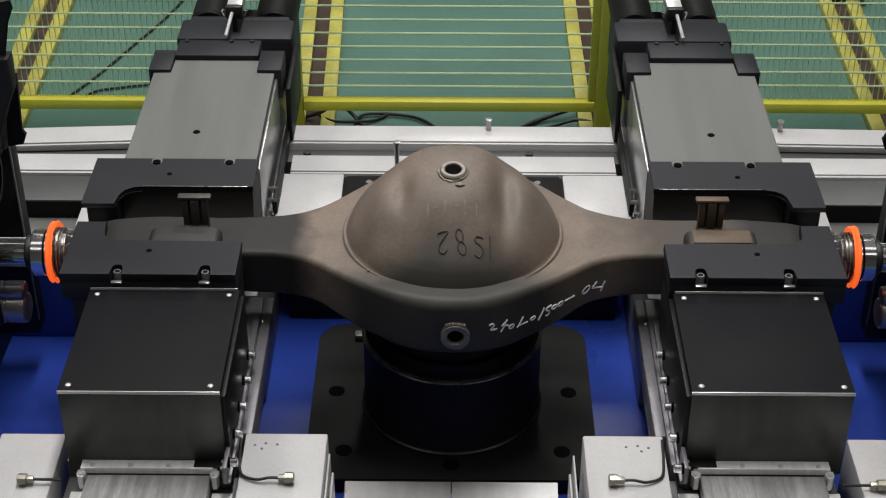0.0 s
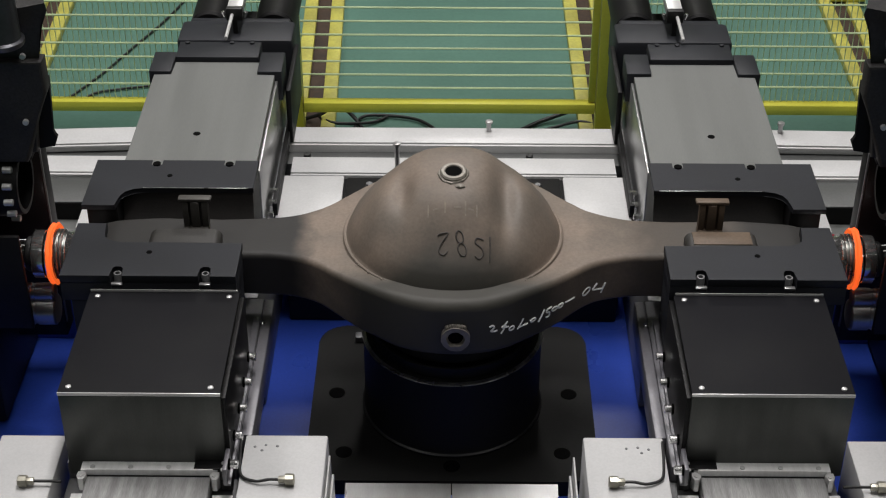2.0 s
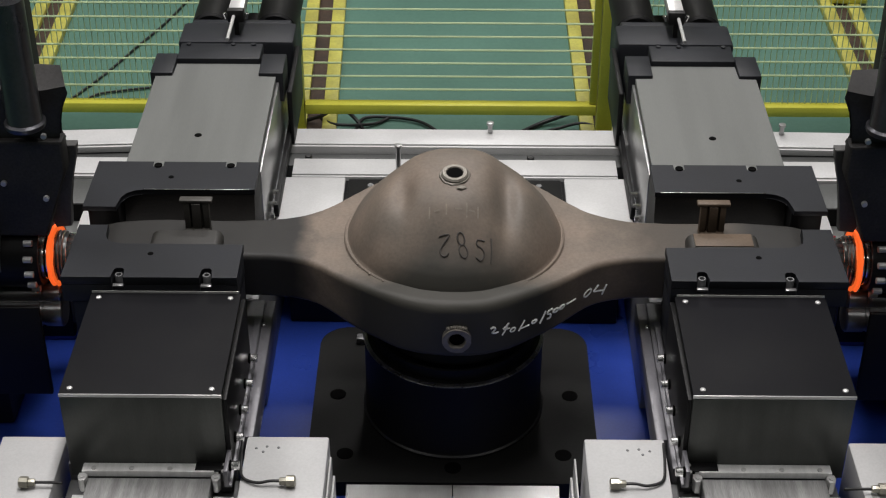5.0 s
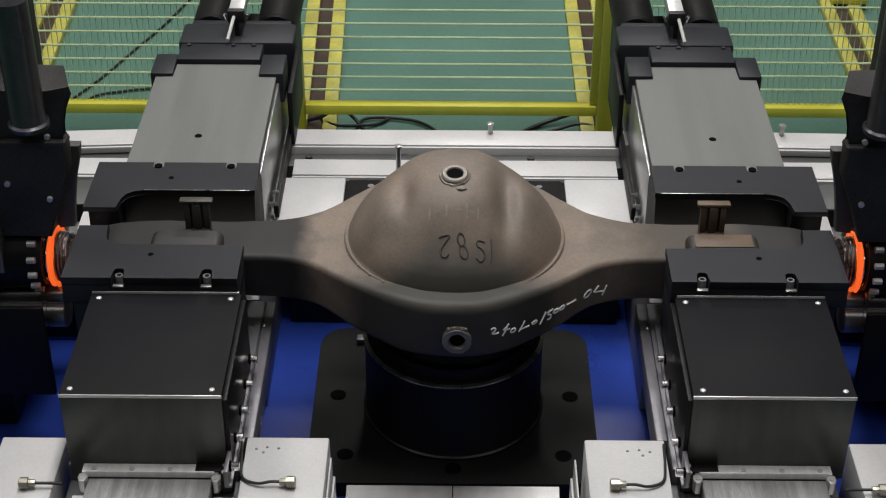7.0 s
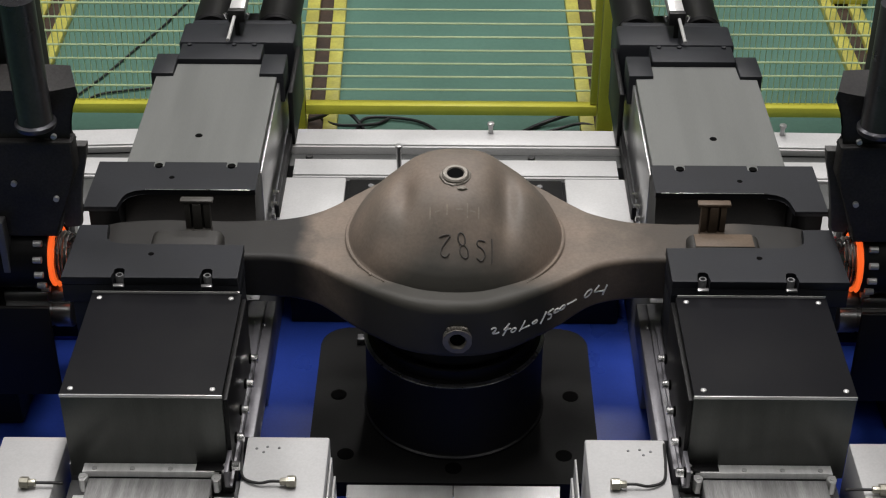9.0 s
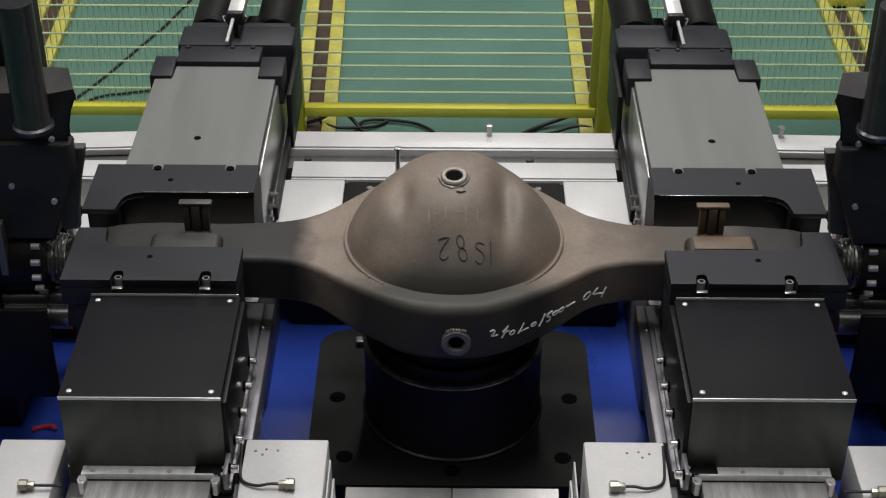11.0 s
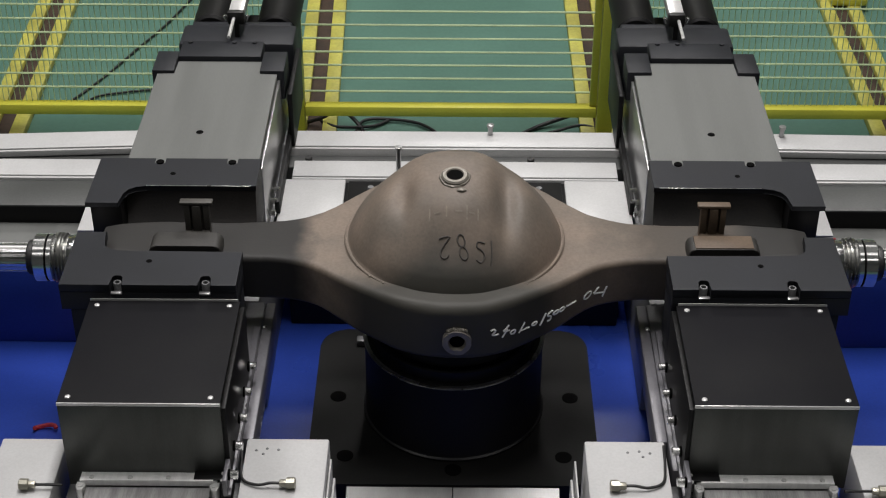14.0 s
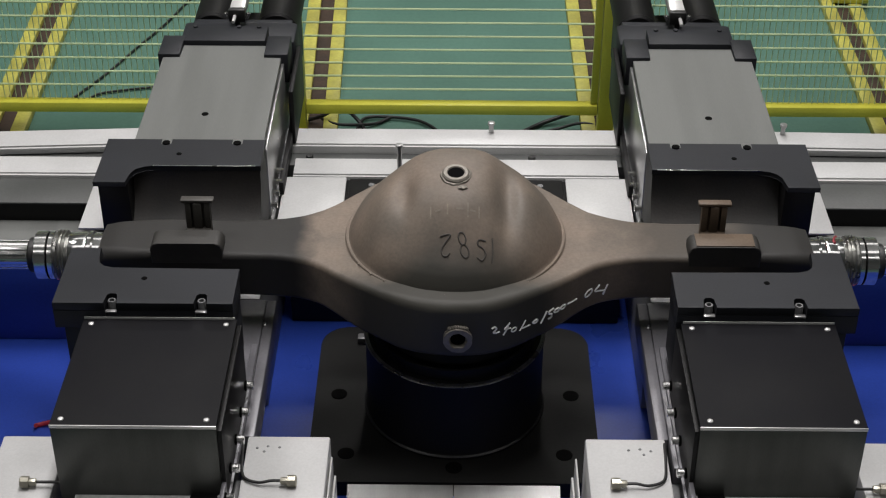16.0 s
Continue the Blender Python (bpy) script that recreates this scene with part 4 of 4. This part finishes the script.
floor_cable([(-0.56, 2.3, 0.012), (-0.48, 2.28, 0.05), (-0.42, 2.31, 0.07), (-0.34, 2.27, 0.012), (-0.3, 2.1, 0.012)], 0.007)
floor_cable([(-0.36, 2.24, 0.012), (-0.33, 2.33, 0.012), (-0.22, 2.335, 0.012), (-0.12, 2.3, 0.012), (-0.05, 2.2, 0.012), (-0.03, 2.05, 0.012)], 0.006)
floor_cable([(-0.5, 2.34, 0.01), (-0.43, 2.25, 0.03), (-0.3, 2.29, 0.01), (-0.24, 2.34, 0.01)], 0.006)
floor_cable([(0.2, 2.2, 0.01), (0.3, 2.29, 0.012), (0.4, 2.33, 0.03), (0.5, 2.36, 0.05), (0.56, 2.36, 0.012)], 0.008)
floor_cable([(0.22, 2.18, 0.01), (0.36, 2.26, 0.01), (0.46, 2.27, 0.03), (0.55, 2.25, 0.01)], 0.006)
floor_cable([(-1.46, 2.42, 0.008), (-1.41, 2.52, 0.008), (-1.34, 2.68, 0.008), (-1.26, 2.9, 0.008), (-1.17, 3.15, 0.008), (-1.05, 3.6, 0.008)], 0.0045)
floor_cable([(-1.4, 2.4, 0.008), (-1.35, 2.5, 0.008), (-1.24, 2.54, 0.008), (-1.1, 2.58, 0.008), (-0.9, 2.7, 0.008)], 0.0045)


def scrap(size, x, y, z, turn):
    bm = bmesh.new()
    pts = [(size * 0.03 * math.cos(a), size * 0.012 * math.sin(a), size * 0.004 * math.sin(2 * a)) for a in [0.5 * k for k in range(8)]]
    tube(bm, pts, 0.006 * size, 8)
    ob = new("flash_scrap", mesh_of("flash_scrap", bm, EMBER))
    ob.matrix_basis = pose(x, y, z, 0, 0, turn)
    return tagged(ob, "dull red curl of trimmed weld flash", "scrap")


SCRAP = scrap(0.8, -0.82, 0.03, 0.945, 0)


scrap(0.35, 0.786, 0.004, 1.0445, 70)


def gate_bracket():
    g = thing("floor_stop", "yellow steel stop plate on the floor rail", "floor stop", 1.64, 3.3, 0.0)
    part("plate", box(-0.09, 0.06, -0.02, 0.25, 0.031, 0.07, 0.005), YELLOW, g)
    part("foot", box(-0.06, 0.03, 0.02, 0.2, 0.0, 0.03, 0.003), YELLOW, g)


gate_bracket()


def motions():
    for k, s in ((0, -1), (1, 1)):
        part_front = ((0, 0), (13.6, 0), (14, 0.019), (14.5, 0.047), (15, 0.069), (15.5, 0.087), (16, 0.087)) if s < 0 else ((0, 0), (13.6, 0), (14, 0.022), (14.5, 0.051), (15, 0.077), (15.5, 0.086), (16, 0.087))
        walk(FRONT[k], [(t, pose(0, -0.3 - d, 0.869)) for t, d in part_front])
        part_rear = ((0, 0), (13.6, 0), (14, 0.023), (14.5, 0.045), (15, 0.069), (15.5, 0.091), (16, 0.096)) if s < 0 else ((0, 0), (13.6, 0), (14, 0.027), (14.5, 0.054), (15, 0.078), (15.5, 0.088), (16, 0.092))
        walk(REAR[k], [(t, pose(0, 0.45 + d, 0.869)) for t, d in part_rear])
        go = ((0, 0.095), (0.5, 0.08), (1, 0.063), (1.5, 0.046), (2, 0.032), (2.5, 0.022), (3, 0.02), (4.2, 0.019), (6.3, 0.017), (7, 0.012), (8, 0.006), (9, 0.0), (9.4, 0.0), (10.2, -0.004), (10.8, -0.002),
              (11.3, 0.013), (11.6, 0.035), (12, 0.075), (12.5, 0.125), (13, 0.185), (13.5, 0.24), (14.2, 0.28), (16, 0.3))
        walk(HEAD[k][0], [(t, pose(s * (0.75 + d), 0.0, 0.573)) for t, d in go])
        drop = ((0, 0.174), (2.0, 0.172), (2.4, 0.163), (2.7, 0.151), (3.0, 0.129), (3.2, 0.112), (3.4, 0.092), (3.8, 0.059), (4.2, 0.0215), (4.7, 0.0), (6.0, 0.0), (16, 0.0))
        walk(HEAD[k][1], [(t, pose(0, 0, d)) for t, d in drop])
        walk(HEAD[k][2], [(t, pose(s * (0.03 if t < 4.4 else 0.0), 0, d)) for t, d in drop])
        walk(FLASH[k], [(0, pose(s * 0.83, 0, 0.995)), (9.3, pose(s * 0.83, 0, 0.995)), (9.9, pose(s * 0.846, 0.01, 0.985, 0, s * 10)), (10.25, pose(s * 0.83, 0.07, 0.8, 0, s * 45)), (10.55, pose(s * 0.79, 0.12, 0.582, 0, s * 90)), (16, pose(s * 0.79, 0.12, 0.582, 0, s * 90))])
    walk(SCRAP, [(0, pose(-0.82, 0.03, 0.945)), (9.6, pose(-0.82, 0.03, 0.945)), (10.0, pose(-0.86, 0.0, 0.8, 20, 40)), (10.4, pose(-0.9, -0.06, 0.578)), (16, pose(-0.9, -0.06, 0.578))])


motions()
